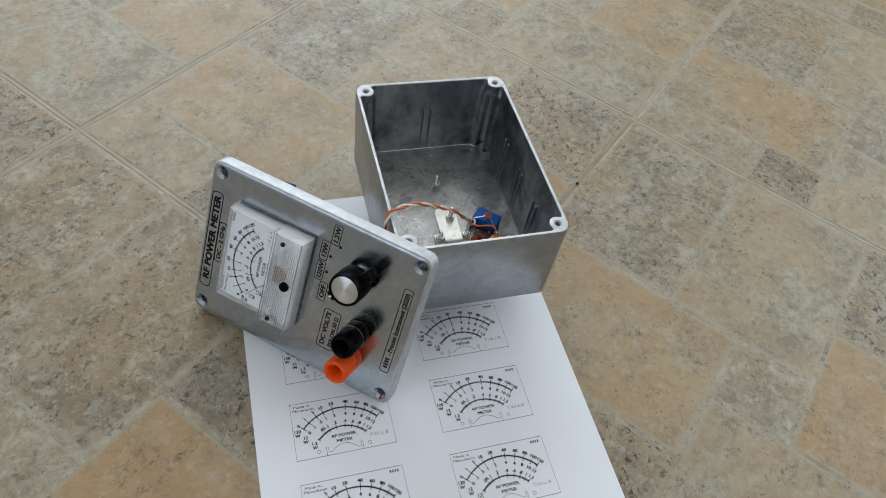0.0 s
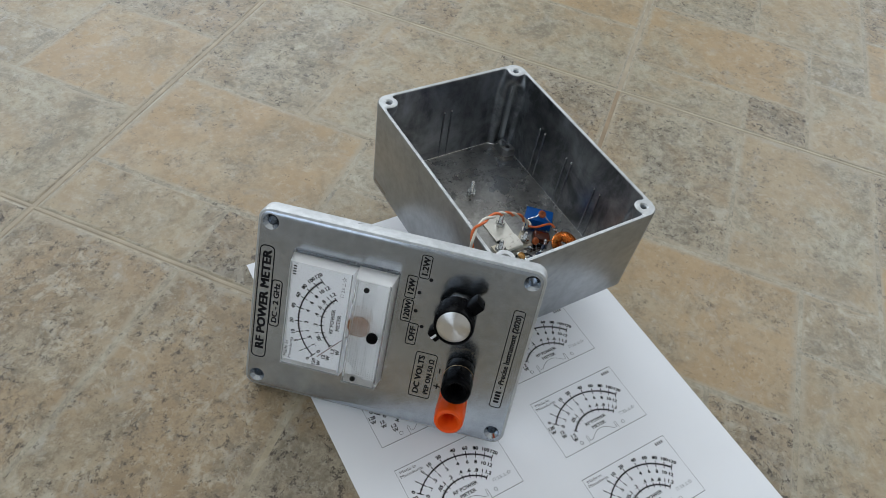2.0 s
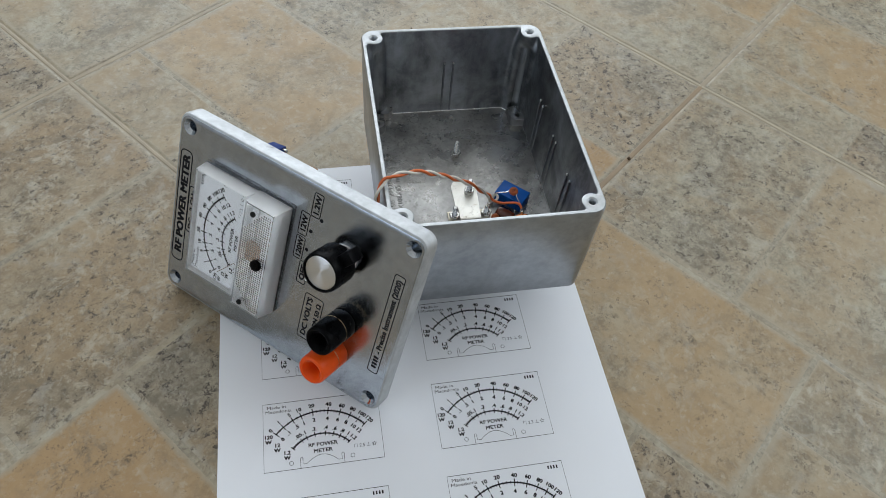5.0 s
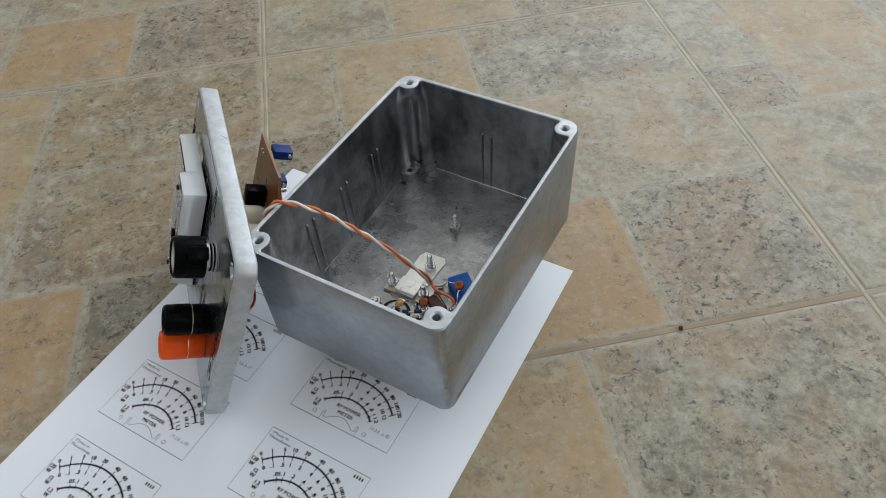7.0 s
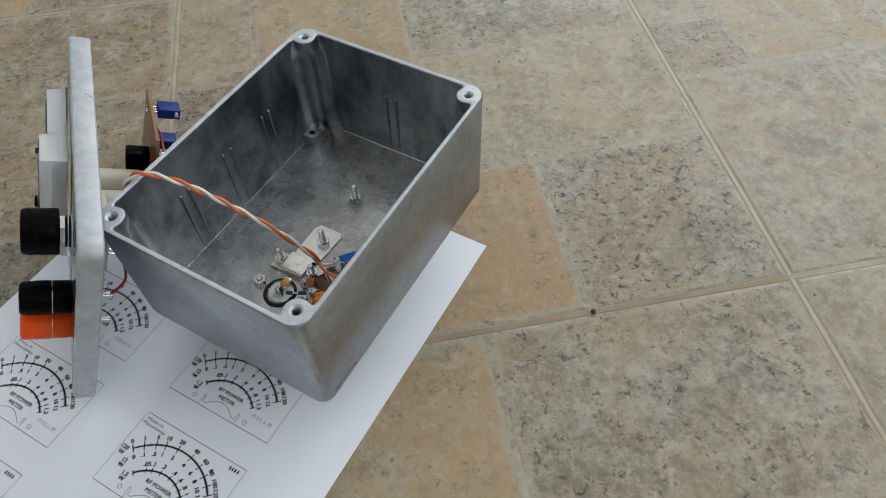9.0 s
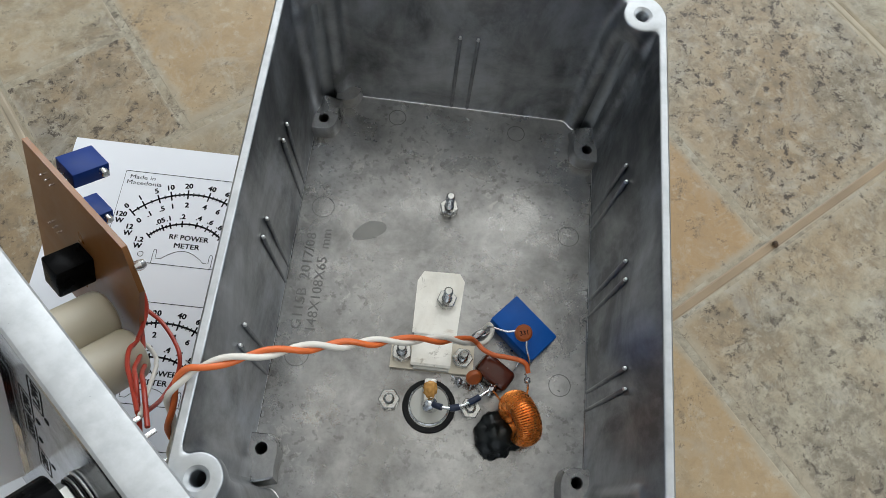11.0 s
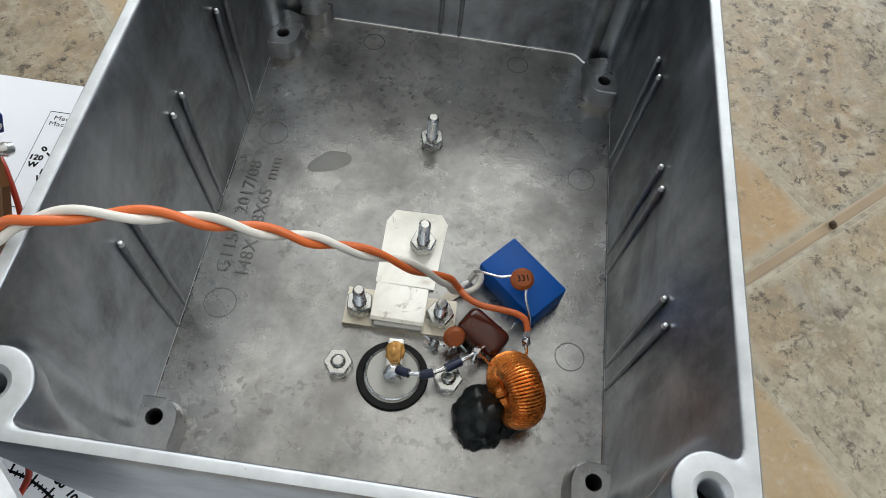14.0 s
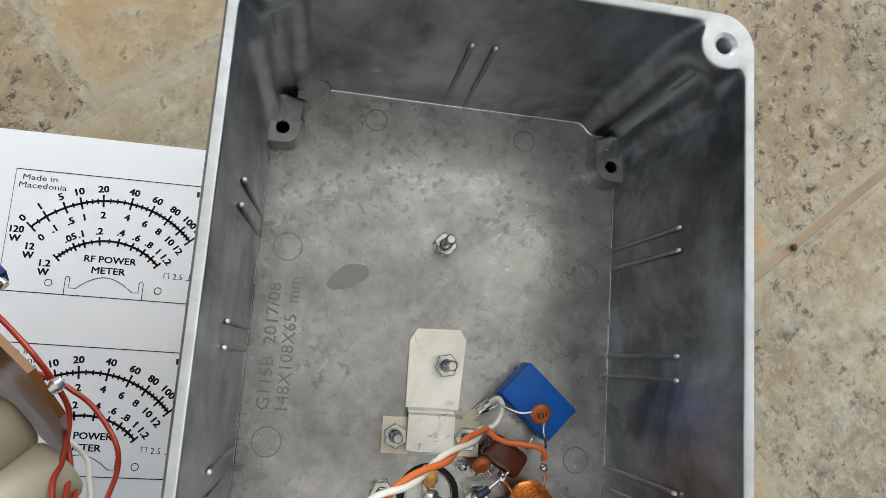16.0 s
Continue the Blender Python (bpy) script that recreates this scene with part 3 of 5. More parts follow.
def dial_marks():
    """Arcs, ticks and writing of the scale (strong ink), and its thin lines (grey ink)."""
    ink, thin, maker, marks, cut = (bmesh.new() for _ in range(5))
    cx, cy, r1, cy2, r2 = 28.9, -37.5, 30.3, -39.0, 19.5

    def on(cyy, r, a):
        return cx + r * math.sin(radians(a)), cyy + r * math.cos(radians(a))

    add_line(ink, [on(cy, r1, -47.8 + 96.2 * k / 60) for k in range(61)], 0.70)
    add_line(ink, [on(cy2, r2, -47 + 94 * k / 60) for k in range(61)], 0.70)
    upper = ("0", "1", "5", "10", "20", "40", "60", "80", "100", "120")
    lower = ("0", ".1", ".5", "1", "2", "4", "6", "8", "10", "12")
    for k, a in enumerate(DIAL_ANGLES):
        add_line(ink, [on(cy, r1 - 1.9, a), on(cy, r1 + 1.9, a)], 0.58)
        add_text(ink, upper[k], *on(cy, r1 + 3.7, a), 2.0, -a, bold=0.06, wide=1.08)
        add_text(ink, lower[k], *on(cy, r1 - 4.3, a), 2.0, -a, bold=0.06, wide=1.08)
    inner = (("", -47.0), (".05", -29.9), (".1", -21.6), (".2", -8.8), (".4", 7.0), (".6", 19.0), (".8", 29.6), ("1", 38.4), ("1.2", 46.6))
    for words, a in inner:
        add_line(ink, [on(cy2, r2 - 1.3, a), on(cy2, r2 + 1.3, a)], 0.58)
        if words:
            add_text(ink, words, *on(cy2, r2 + 3.1, a), 1.95, -a, bold=0.06, wide=1.08)
    for a0, a1, n in zip(DIAL_ANGLES, DIAL_ANGLES[1:], (2, 2, 2, 4, 4, 4, 4, 4, 4)):
        for k in range(1, n):
            a = a0 + (a1 - a0) * k / n
            add_line(ink, [on(cy, r1 - 0.8, a), on(cy, r1 + 0.8, a)], 0.42)
    for (_, a0), (_, a1), n in zip(inner, inner[1:], (5, 2, 2, 2, 2, 2, 2, 2)):
        for k in range(1, n):
            a = a0 + (a1 - a0) * k / n
            add_line(ink, [on(cy2, r2 - 0.75, a), on(cy2, r2 + 0.75, a)], 0.42)
    for words, x, y in (("120", 2.5, -18.1), ("W", 2.5, -20.8), ("12", 6.8, -22.9), ("W", 6.8, -25.5), ("1.2", 11.5, -27.5), ("W", 11.6, -30.1)):
        add_text(ink, words, x, y, 1.95, bold=0.06, wide=1.05)
    add_text(ink, "RF POWER", 29.6, -25.1, 1.95, bold=0.035, span=14.6)
    add_text(ink, "METER", 29.5, -28.4, 1.95, bold=0.035, span=9.4)
    add_text(thin, "Made in", 6.9, -2.2, 1.7, span=9.6)
    add_text(thin, "Macedonia", 7.9, -4.6, 1.7, span=13.3)
    for k in range(4):
        add_bar(maker, 52.4 + 1.5 * k, -2.6, 0.8, 1.7)
    add_line(marks, [(45.4, -29.3), (45.4, -27.6), (46.8, -27.6), (46.8, -29.3)], 0.2)
    add_text(marks, "2.5", 49.4, -28.5, 1.7)
    add_line(marks, [(51.8, -29.3), (53.6, -29.3)], 0.2)
    add_line(marks, [(52.7, -29.3), (52.7, -27.6)], 0.2)
    add_line(marks, [(55.6 + (1.2 if k % 2 == 0 else 0.5) * math.sin(math.pi * k / 5), -28.5 + (1.2 if k % 2 == 0 else 0.5) * math.cos(math.pi * k / 5)) for k in range(10)], 0.25, closed=True)
    for x in (13.5, 44.2):
        add_line(ink, circle(x, -33.2, 1.0, 20), 0.22, closed=True)
    add_line(cut, [(18.0, -36.4), (18.0, -31.6), (18.3, -30.9), (18.9, -30.9), (19.2, -31.6), (19.2, -34.3), (21.2, -34.3)], 0.22)
    add_line(cut, [(21.2 + 15.6 * k / 14, -34.3 + 3.8 * math.sin(math.pi * k / 14) ** 0.9) for k in range(15)], 0.22)
    add_line(cut, [(36.8, -34.3), (38.7, -34.3), (38.7, -31.6), (39.0, -30.9), (39.6, -30.9), (39.9, -31.6), (39.9, -36.4)], 0.22)
    frame_line = bmesh.new()
    add_line(frame_line, [(0, 0), (60, 0), (60, -36.4), (0, -36.4)], 0.30, closed=True)
    for bm in (ink, thin, maker, marks, cut, frame_line):
        bmesh.ops.scale(bm, vec=(MM, MM, MM), verts=bm.verts)
    small = [(name, finish(name, bm, MAT_INK_THIN, 0)) for name, bm in (("origin_line", thin), ("maker_mark", maker), ("class_mark", marks), ("cut_out_line", cut))]
    return finish("dial_ink", ink, MAT_INK, 0), small, finish("dial_border", frame_line, MAT_INK_THIN, 0)


INK_MESH, THIN_MESHES, BORDER_MESH = dial_marks()


# ---- sheet of paper with ten printed scales ----
def paper_sheet():
    sheet = thing("paper_sheet", "white paper sheet printed with meter scales, lying on floor", "paper",
                  pose(-0.1469, 0.0567, 0.0, 0, 0, 0.38))
    bm = plate([(0, 0), (0, -0.297), (0.210, -0.297), (0.210, 0)], 0.00012, 0.0004)
    part("sheet", bm, MAT_PAPER, sheet)
    for left in (0.0225, 0.1121):
        for k in range(5):
            m = Matrix.Translation((left, -0.0118 - 0.0511 * k, 0.00046))
            scale = part("printed_scale", INK_MESH, MAT_INK, sheet, m=m)
            for name, mesh in THIN_MESHES:
                part(name, mesh, MAT_INK_THIN, scale)
            part("border", BORDER_MESH, MAT_INK_THIN, scale)
    return sheet


paper_sheet()


# ---- die-cast enclosure ----
RIM, BASE, FLOOR_IN = 0.0967, 0.0305, 0.0352
HOLE_X, HOLE_Y = 0.0466, 0.0663
HALF_X, HALF_Y = 0.0536, 0.0736


def soft_max(a, b, k):
    return np.maximum(a, b) + np.maximum(k - np.abs(a - b), 0) ** 2 / (4 * k)


def cavity_outline(hx, hy, hole_x, hole_y, pillar, deep, ridge=0.0026, soft=0.0030):
    """Inner outline of the box at one height: a rounded rectangle cut back round the four screw pillars.
    Under the rim each pillar turns from a round boss (deep 0) into a hollow face between two round ridges (deep 1)."""
    corner = 0.005
    near = math.atan2(hole_y, hole_x)
    quarter = near + np.array([d * abs(d) * (near if d < 0 else math.pi / 2 - near) for d in np.linspace(-1, 1, 181)[:-1]])
    ang = np.concatenate([quarter, math.pi - quarter[::-1], math.pi + quarter, 2 * math.pi - quarter[::-1]])
    ang = np.unique(np.round(ang % (2 * math.pi), 7))
    c, s = np.abs(np.cos(ang)), np.abs(np.sin(ang))
    lo, hi = np.zeros(len(ang)), np.full(len(ang), 0.2)
    ax, ay, bx, by = hole_x - 0.0042, hole_y + 0.0021, hole_x + 0.0036, hole_y - 0.0062
    span = math.hypot(bx - ax, by - ay)
    ux, uy = (bx - ax) / span, (by - ay) / span
    for _ in range(34):
        r = (lo + hi) / 2
        x, y = r * c, r * s
        qx, qy = x - (hx - corner), y - (hy - corner)
        wall = np.hypot(np.maximum(qx, 0), np.maximum(qy, 0)) + np.minimum(np.maximum(qx, qy), 0) - corner
        t = np.clip((x - hole_x + y - hole_y) / 2, 0, 0.006)
        boss = pillar - np.hypot(x - hole_x - t, y - hole_y - t)
        along, across = (x - ax) * ux + (y - ay) * uy, -(x - ax) * uy + (y - ay) * ux
        hollow = np.minimum(across - 0.0004, span / 2 - np.abs(along - span / 2))
        pair = np.maximum(ridge - np.hypot(x - ax, y - ay), ridge - np.hypot(x - bx, y - by))
        post = (1 - deep) * boss + deep * soft_max(pair, hollow, 0.0036)
        inside = soft_max(wall, post, soft) < 0
        lo, hi = np.where(inside, r, lo), np.where(inside, hi, r)
    return list(zip((lo * np.cos(ang)).tolist(), (lo * np.sin(ang)).tolist()))


def enclosure():
    ob = thing("enclosure_box", "open grey die-cast aluminium instrument box standing on the paper", "metal box")
    bm = bmesh.new()
    holes = [(sx * HOLE_X, sy * HOLE_Y) for sx in (-1, 1) for sy in (-1, 1)]
    outer = [(HALF_X - 0.0016, HALF_Y - 0.0016, 0.0056, BASE), (HALF_X - 0.0008, HALF_Y - 0.0008, 0.0060, BASE + 0.0012),
             (HALF_X, HALF_Y, 0.0078, RIM - 0.0008), (HALF_X - 0.0006, HALF_Y - 0.0006, 0.0074, RIM)]
    rings = [ring_verts(bm, rounded_rect(hx, hy, r, 10), z) for hx, hy, r, z in outer]
    for a, b in zip(rings, rings[1:]):
        bridge(bm, a, b)
    bm.faces.new(rings[0])
    inner = []
    for drop, grow, deep in ((0.0, 0.0014, 0.0), (0.00015, 0.0010, 0.0), (0.0004, 0.0008, 0.0), (0.0010, 0.0007, 0.0), (0.002, 0.0006, 0.0), (0.003, 0.0005, 0.04), (0.0045, 0.0004, 0.16),
                             (0.006, 0.0003, 0.36), (0.0075, 0.0002, 0.58), (0.009, 0.0001, 0.78), (0.0105, 0.00005, 0.92), (0.012, 0.0, 1.0), (0.018, -0.0002, 1.0), (0.03, -0.0006, 1.0),
                             (0.045, -0.0010, 1.0), (RIM - FLOOR_IN - 0.0012, -0.0014, 1.0), (RIM - FLOOR_IN - 0.0003, -0.0016, 1.0), (RIM - FLOOR_IN, -0.0019, 1.0)):
        inner.append(ring_verts(bm, cavity_outline(0.0503 + grow, 0.0703 + grow, HOLE_X, HOLE_Y, 0.0060 - 0.8 * grow, deep, 0.0025 - 0.25 * min(grow, 0.0)), RIM - drop))
    for a, b in zip(inner, inner[1:]):
        bridge(bm, b, a)
    bm.faces.new(inner[-1])
    tops = [rings[-1], inner[0]]
    for x, y in holes:
        mouth = ring_verts(bm, circle(x, y, 0.0027, 32), RIM)
        rim_ring = mouth
        profile = [(0.0026, 0.0001), (0.0019, 0.0006)] + [(0.0017 + 0.0002 * (k % 2), 0.0009 + 0.00035 * k) for k in range(18)] + [(0.0017, 0.022)]
        for r, drop in profile:
            ring = ring_verts(bm, circle(x, y, r, 32), RIM - drop)
            bridge(bm, rim_ring, ring)
            rim_ring = ring
        bm.faces.new(rim_ring)
        tops.append(mouth)
    cap(bm, *tops)
    body = part("body", bm, MAT_ALU, ob, smooth=40)
    body.data.materials.append(MAT_RAW)
    body.data.materials.append(MAT_DRAWN)
    body.data.materials.append(MAT_SKIRT)
    for face in body.data.polygons:
        c = face.center
        if abs(c.x) < 0.0519 and abs(c.y) < 0.0719 and BASE + 0.002 < c.z < RIM - 0.0003 and face.area > 1e-12 and math.hypot(abs(c.x) - HOLE_X, abs(c.y) - HOLE_Y) > 0.003:
            face.material_index = 1 if c.z < FLOOR_IN + 0.0002 else 2
        elif face.normal.z > 0.7 and c.z > RIM - 0.002:
            face.material_index = 3
    return ob


box_thing = enclosure()


def box_details(ob):
    """Ribs, mounting lugs, cast writing and pin marks inside the box."""
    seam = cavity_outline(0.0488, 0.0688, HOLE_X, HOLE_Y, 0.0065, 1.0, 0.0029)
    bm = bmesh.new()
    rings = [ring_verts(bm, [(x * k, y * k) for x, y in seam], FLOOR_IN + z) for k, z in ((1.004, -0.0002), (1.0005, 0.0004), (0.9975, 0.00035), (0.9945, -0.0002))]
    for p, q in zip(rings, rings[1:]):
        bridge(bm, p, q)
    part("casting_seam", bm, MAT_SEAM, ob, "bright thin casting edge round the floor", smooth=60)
    rib = lathe([(0, 0), (0.00075, 0), (0.00062, 0.0380), (0.0004, 0.0389), (0, 0.0391)], 10)
    rib_mesh = finish("card_rib", rib, MAT_DRAWN)
    rib_mesh.materials.append(MAT_SEAM)
    for face in rib_mesh.polygons:
        face.material_index = 1 if face.center.z > 0.0376 else 0
    for sx in (-1, 1):
        for y in (0.0320, 0.0266, 0.0022, -0.0032, -0.0276, -0.0330):
            part("card_rib", rib_mesh, MAT_RAW, ob, m=Matrix.Translation((sx * 0.0493, y, FLOOR_IN - 0.0002)))
    for sy in (-1, 1):
        for x in (-0.0026, 0.0030):
            part("card_rib", rib_mesh, MAT_RAW, ob, m=Matrix.Translation((x, sy * 0.0693, FLOOR_IN - 0.0002)))
    for sx in (-1, 1):
        for sy in (-1, 1):
            bm = bmesh.new()
            outline = [(-0.0066, -0.0042), (0.0012, -0.0042), (0.0026, -0.0037), (0.0038, -0.0027), (0.0045, -0.0012), (0.0048, 0.0008), (0.0046, 0.0050), (0.0049, 0.0078), (0.0, 0.0092), (-0.0066, 0.0098)]
            top = FLOOR_IN + 0.0055
            outer = [(-sx * x, sy * y) for x, y in outline]
            foot = [(-sx * x * 1.16, sy * (y * 1.16)) for x, y in outline]
            edge = [(-sx * (x * 0.93 + 0.0001), sy * (y * 0.93)) for x, y in outline]
            rings = [ring_verts(bm, foot, FLOOR_IN - 0.001), ring_verts(bm, outer, top - 0.0004), ring_verts(bm, edge, top)]
            bridge(bm, rings[0], rings[1])
            bridge(bm, rings[1], rings[2])
            hole = [ring_verts(bm, circle(0.0, 0.0, r, 24), z) for r, z in ((0.0018, top), (0.0016, top - 0.0004), (0.0015, FLOOR_IN))]
            cap(bm, rings[2], hole[0])
            bridge(bm, hole[1], hole[0])
            bridge(bm, hole[2], hole[1])
            bm.faces.new(hole[2])
            part("mounting_lug", bm, MAT_RAW, ob, m=Matrix.Translation((sx * 0.0455, sy * 0.0549, 0)), smooth=30)
    bm = bmesh.new()
    shape = [(-0.0040, -0.0028), (-0.0012, -0.0031), (0.0010, -0.0027), (0.0026, -0.0016), (0.0036, 0.0002), (0.0040, 0.0022), (0.0041, 0.0052), (-0.0040, 0.0052)]
    low, high = ring_verts(bm, [(x * 1.06, y * 1.06) for x, y in shape], FLOOR_IN - 0.001), ring_verts(bm, shape, FLOOR_IN + 0.0054)
    bridge(bm, low, high)
    cap(bm, high)
    part("corner_lug", bm, MAT_RAW, ob, m=Matrix.Translation((-0.0385, 0.0662, 0)), smooth=30)
    bm = bmesh.new()
    add_text(bm, "G115B  2017/08", -0.0433, -0.0018, 0.0032, 90, FLOOR_IN, 0.0, depth=0.00022, span=0.0326)
    add_text(bm, "148X108X65  mm", -0.0386, -0.0010, 0.0032, 90, FLOOR_IN, 0.0, depth=0.00022, span=0.0342)
    # the darker metal stands in for shading along the raised letters
    part("cast_writing", bm, MAT_PAD_AND_SHADE, ob, "cast type number, date and size, darkened for the shading of the relief", smooth=0)
    for x, y, r in ((-0.0412, 0.0243, 0.0037), (0.0414, 0.0240, 0.0035), (-0.0413, -0.0258, 0.0037), (0.0213, 0.0611, 0.0030), (-0.0210, 0.0618, 0.0030), (0.0405, -0.0263, 0.0034)):
        bm = lathe([(r - 0.00016, -0.0002), (r - 0.00016, 0.00010), (r + 0.00010, 0.00010), (r + 0.00010, -0.0002)], 32)
        part("pin_mark", bm, MAT_PAD_AND_SHADE, ob, m=Matrix.Translation((x, y, FLOOR_IN)))
    outline = [(-0.0301, 0.0150), (-0.0296, 0.0168), (-0.0262, 0.0206), (-0.0225, 0.0214), (-0.0200, 0.0208), (-0.0194, 0.0186), (-0.0214, 0.0164), (-0.0244, 0.0148), (-0.0286, 0.0140)]
    rounded = [tuple(p) for p in spline([(x, y, 0) for x, y in outline + outline[:1]], 4)[:-1]]
    part("cast_pad", plate([(x, y) for x, y, _ in rounded], FLOOR_IN - 0.0002, FLOOR_IN + 0.00006), MAT_PAD_AND_SHADE, ob)
    # what the box stands on: the coaxial socket's barrel and the finned cooler below it
    bm = lathe([(0, 0.0005), (0.0072, 0.0005), (0.0078, 0.0012), (0.0078, 0.026), (0.0112, 0.0262), (0.0112, BASE + 0.0001), (0, BASE + 0.0001)], 28)
    part("socket_barrel", bm, MAT_STEEL, ob, "nickel-plated threaded socket barrel", Matrix.Translation((0.0012, -0.035, 0)))
    bm = box(-0.032, 0.032, -0.018, 0.05, BASE - 0.005, BASE + 0.0001)
    for k in range(9):
        add_box(bm, -0.032 + 0.0076 * k, -0.0296 + 0.0076 * k, -0.018, 0.05, 0.0005, BASE - 0.004)
    part("heat_sink", bm, MAT_ALU, ob, "finned aluminium heat sink under the box")


box_details(box_thing)


def bolt_with_nut(name, x, y, z, height, parent, lean=0.0, size=1.0):
    """Threaded stud with a hexagon nut and washer, standing on z."""
    bolt = part(name, lathe([(0, 0), (0.0029 * size, 0), (0.0029 * size, 0.0005), (0.0016, 0.0006)], 24), MAT_STEEL, parent, "zinc-plated washer, nut and stud", pose(x, y, z, 0, lean, random.Random(x * 999 + y).random() * 60))
    bm = bmesh.new()
    hexa = [(0.0032 * size * math.cos(math.pi * k / 3), 0.0032 * size * math.sin(math.pi * k / 3)) for k in range(6)]
    small = [(0.92 * a, 0.92 * b) for a, b in hexa]
    h0, h1 = 0.0005, 0.0029 * size
    r = [ring_verts(bm, hexa, h0), ring_verts(bm, hexa, h1 - 0.0003), ring_verts(bm, small, h1)]
    bridge(bm, r[0], r[1])
    bridge(bm, r[1], r[2])
    inner = [ring_verts(bm, circle(0, 0, 0.0017 * size, 12), h1), ring_verts(bm, circle(0, 0, 0.0015 * size, 12), h1 - 0.0005)]
    cap(bm, r[2], inner[0])
    bridge(bm, inner[0], inner[1])
    part("nut", bm, MAT_STEEL, bolt, smooth=20)
    profile, z0 = [], 0.0
    while z0 < height - 0.0006:
        profile += [(0.00118 * size, z0), (0.00142 * size, z0 + 0.00025)]
        z0 += 0.0005
    profile += [(0.00135 * size, height - 0.0004), (0.0010 * size, height), (0, height)]
    part("stud", lathe(profile, 16), MAT_STEEL, bolt)
    return bolt


bolt_with_nut("bolt", 0.0005, 0.0287, FLOOR_IN, 0.0108, box_thing)
bolt_with_nut("bolt", 0.0029, -0.0036, FLOOR_IN + 0.0009, 0.0107, box_thing)
bolt_with_nut("bolt", -0.0113, -0.0366, FLOOR_IN, 0.0036, box_thing, 0, 1.02)
bolt_with_nut("bolt", 0.0133, -0.0366, FLOOR_IN, 0.0036, box_thing, 0, 1.02)


# ---- coaxial socket in the floor of the box ----
def coax_socket():
    ob = thing("coaxial_socket", "round coaxial socket with milky insulator and soldered pin", "connector", Matrix.Translation((0.0009, -0.0366, FLOOR_IN)))
    # off-centre dark ring paints the shade of the hole's wall
    part("ring", lathe([(0.0063, 0.0001), (0.0063, 0.0005), (0.0067, 0.0009), (0.0078, 0.0009), (0.0081, 0.0004), (0.0081, 0.0001)], 40), MAT_DARK_HOLE, ob, "dark ring standing in for the shaded wall of the hole", Matrix.Translation((0, -0.0005, 0)))
    part("shell", lathe([(0.0058, 0.0001), (0.0058, 0.0008), (0.0060, 0.0010), (0.0063, 0.0008), (0.0063, 0.0001)], 40), MAT_STEEL, ob)
    part("insulator", lathe([(0, 0.0006), (0.0057, 0.0006), (0.0057, 0.0001)], 36), MAT_PTFE, ob)
    bm = lathe([(0, 0), (0.0017, 0), (0.0019, 0.001), (0.0017, 0.0026), (0.0011, 0.0036), (0, 0.0046)], 18, wobble=lambda a, z: 1.2 + 0.2 * math.sin(2 * a + z * 2500))
    part("solder_joint", bm, MAT_SOLDER, ob, m=Matrix.Translation((0.0002, -0.0004, 0.0005)))
    place = pose(0.0, 0.0010, 0.0006, 4, 0, 3)
    part("ribbon", box(-0.0018, 0.0018, -0.0005, 0.0066, 0.0004, 0.0016, 0.0004, 2), MAT_TIN, ob, "short tinned copper ribbon", place)
    bm = bmesh.new()
    bmesh.ops.create_icosphere(bm, subdivisions=4, radius=1.0)
    for v in bm.verts:
        d = v.co.normalized()
        k = 1 + 0.25 * noise.noise(d * 2.2) + 0.12 * noise.noise(d * 6)
        v.co = Vector((d.x * 0.0020 * k, 0.0034 + d.y * 0.0026 * k, 0.0016 + max(d.z, -0.4) * 0.0009 * k))
    part("flux_crust", bm, MAT_FLUX, ob, "glassy amber flux crust", place, smooth=60)
    return ob


coax_socket()


# ---- flanged load resistor under a bent clamp ----
def load_resistor():
    ob = thing("flange_resistor", "flanged power resistor bolted to the box floor", "resistor", pose(0.0003, -0.0221, FLOOR_IN, 0, 0, 0.5))
    part("flange", plate([(-0.0128, -0.0046), (0.0128, -0.0046), (0.0128, 0.0046), (-0.0128, 0.0046)], 0, 0.0016, [circle(-0.0095, 0, 0.0016), circle(0.0092, 0, 0.0016)]), MAT_CERAMIC, ob)
    part("ceramic_cap", box(-0.0056, 0.0054, -0.0046, 0.0042, 0.0016, 0.0032, 0.0003), MAT_PTFE, ob, "white ceramic cap")
    for x in (-0.0095, 0.0092):
        bolt_with_nut("bolt", x, 0.0, 0.0016, 0.0090 if x < 0 else 0.0080, ob, 0, 1.0)
    return ob


load_resistor()


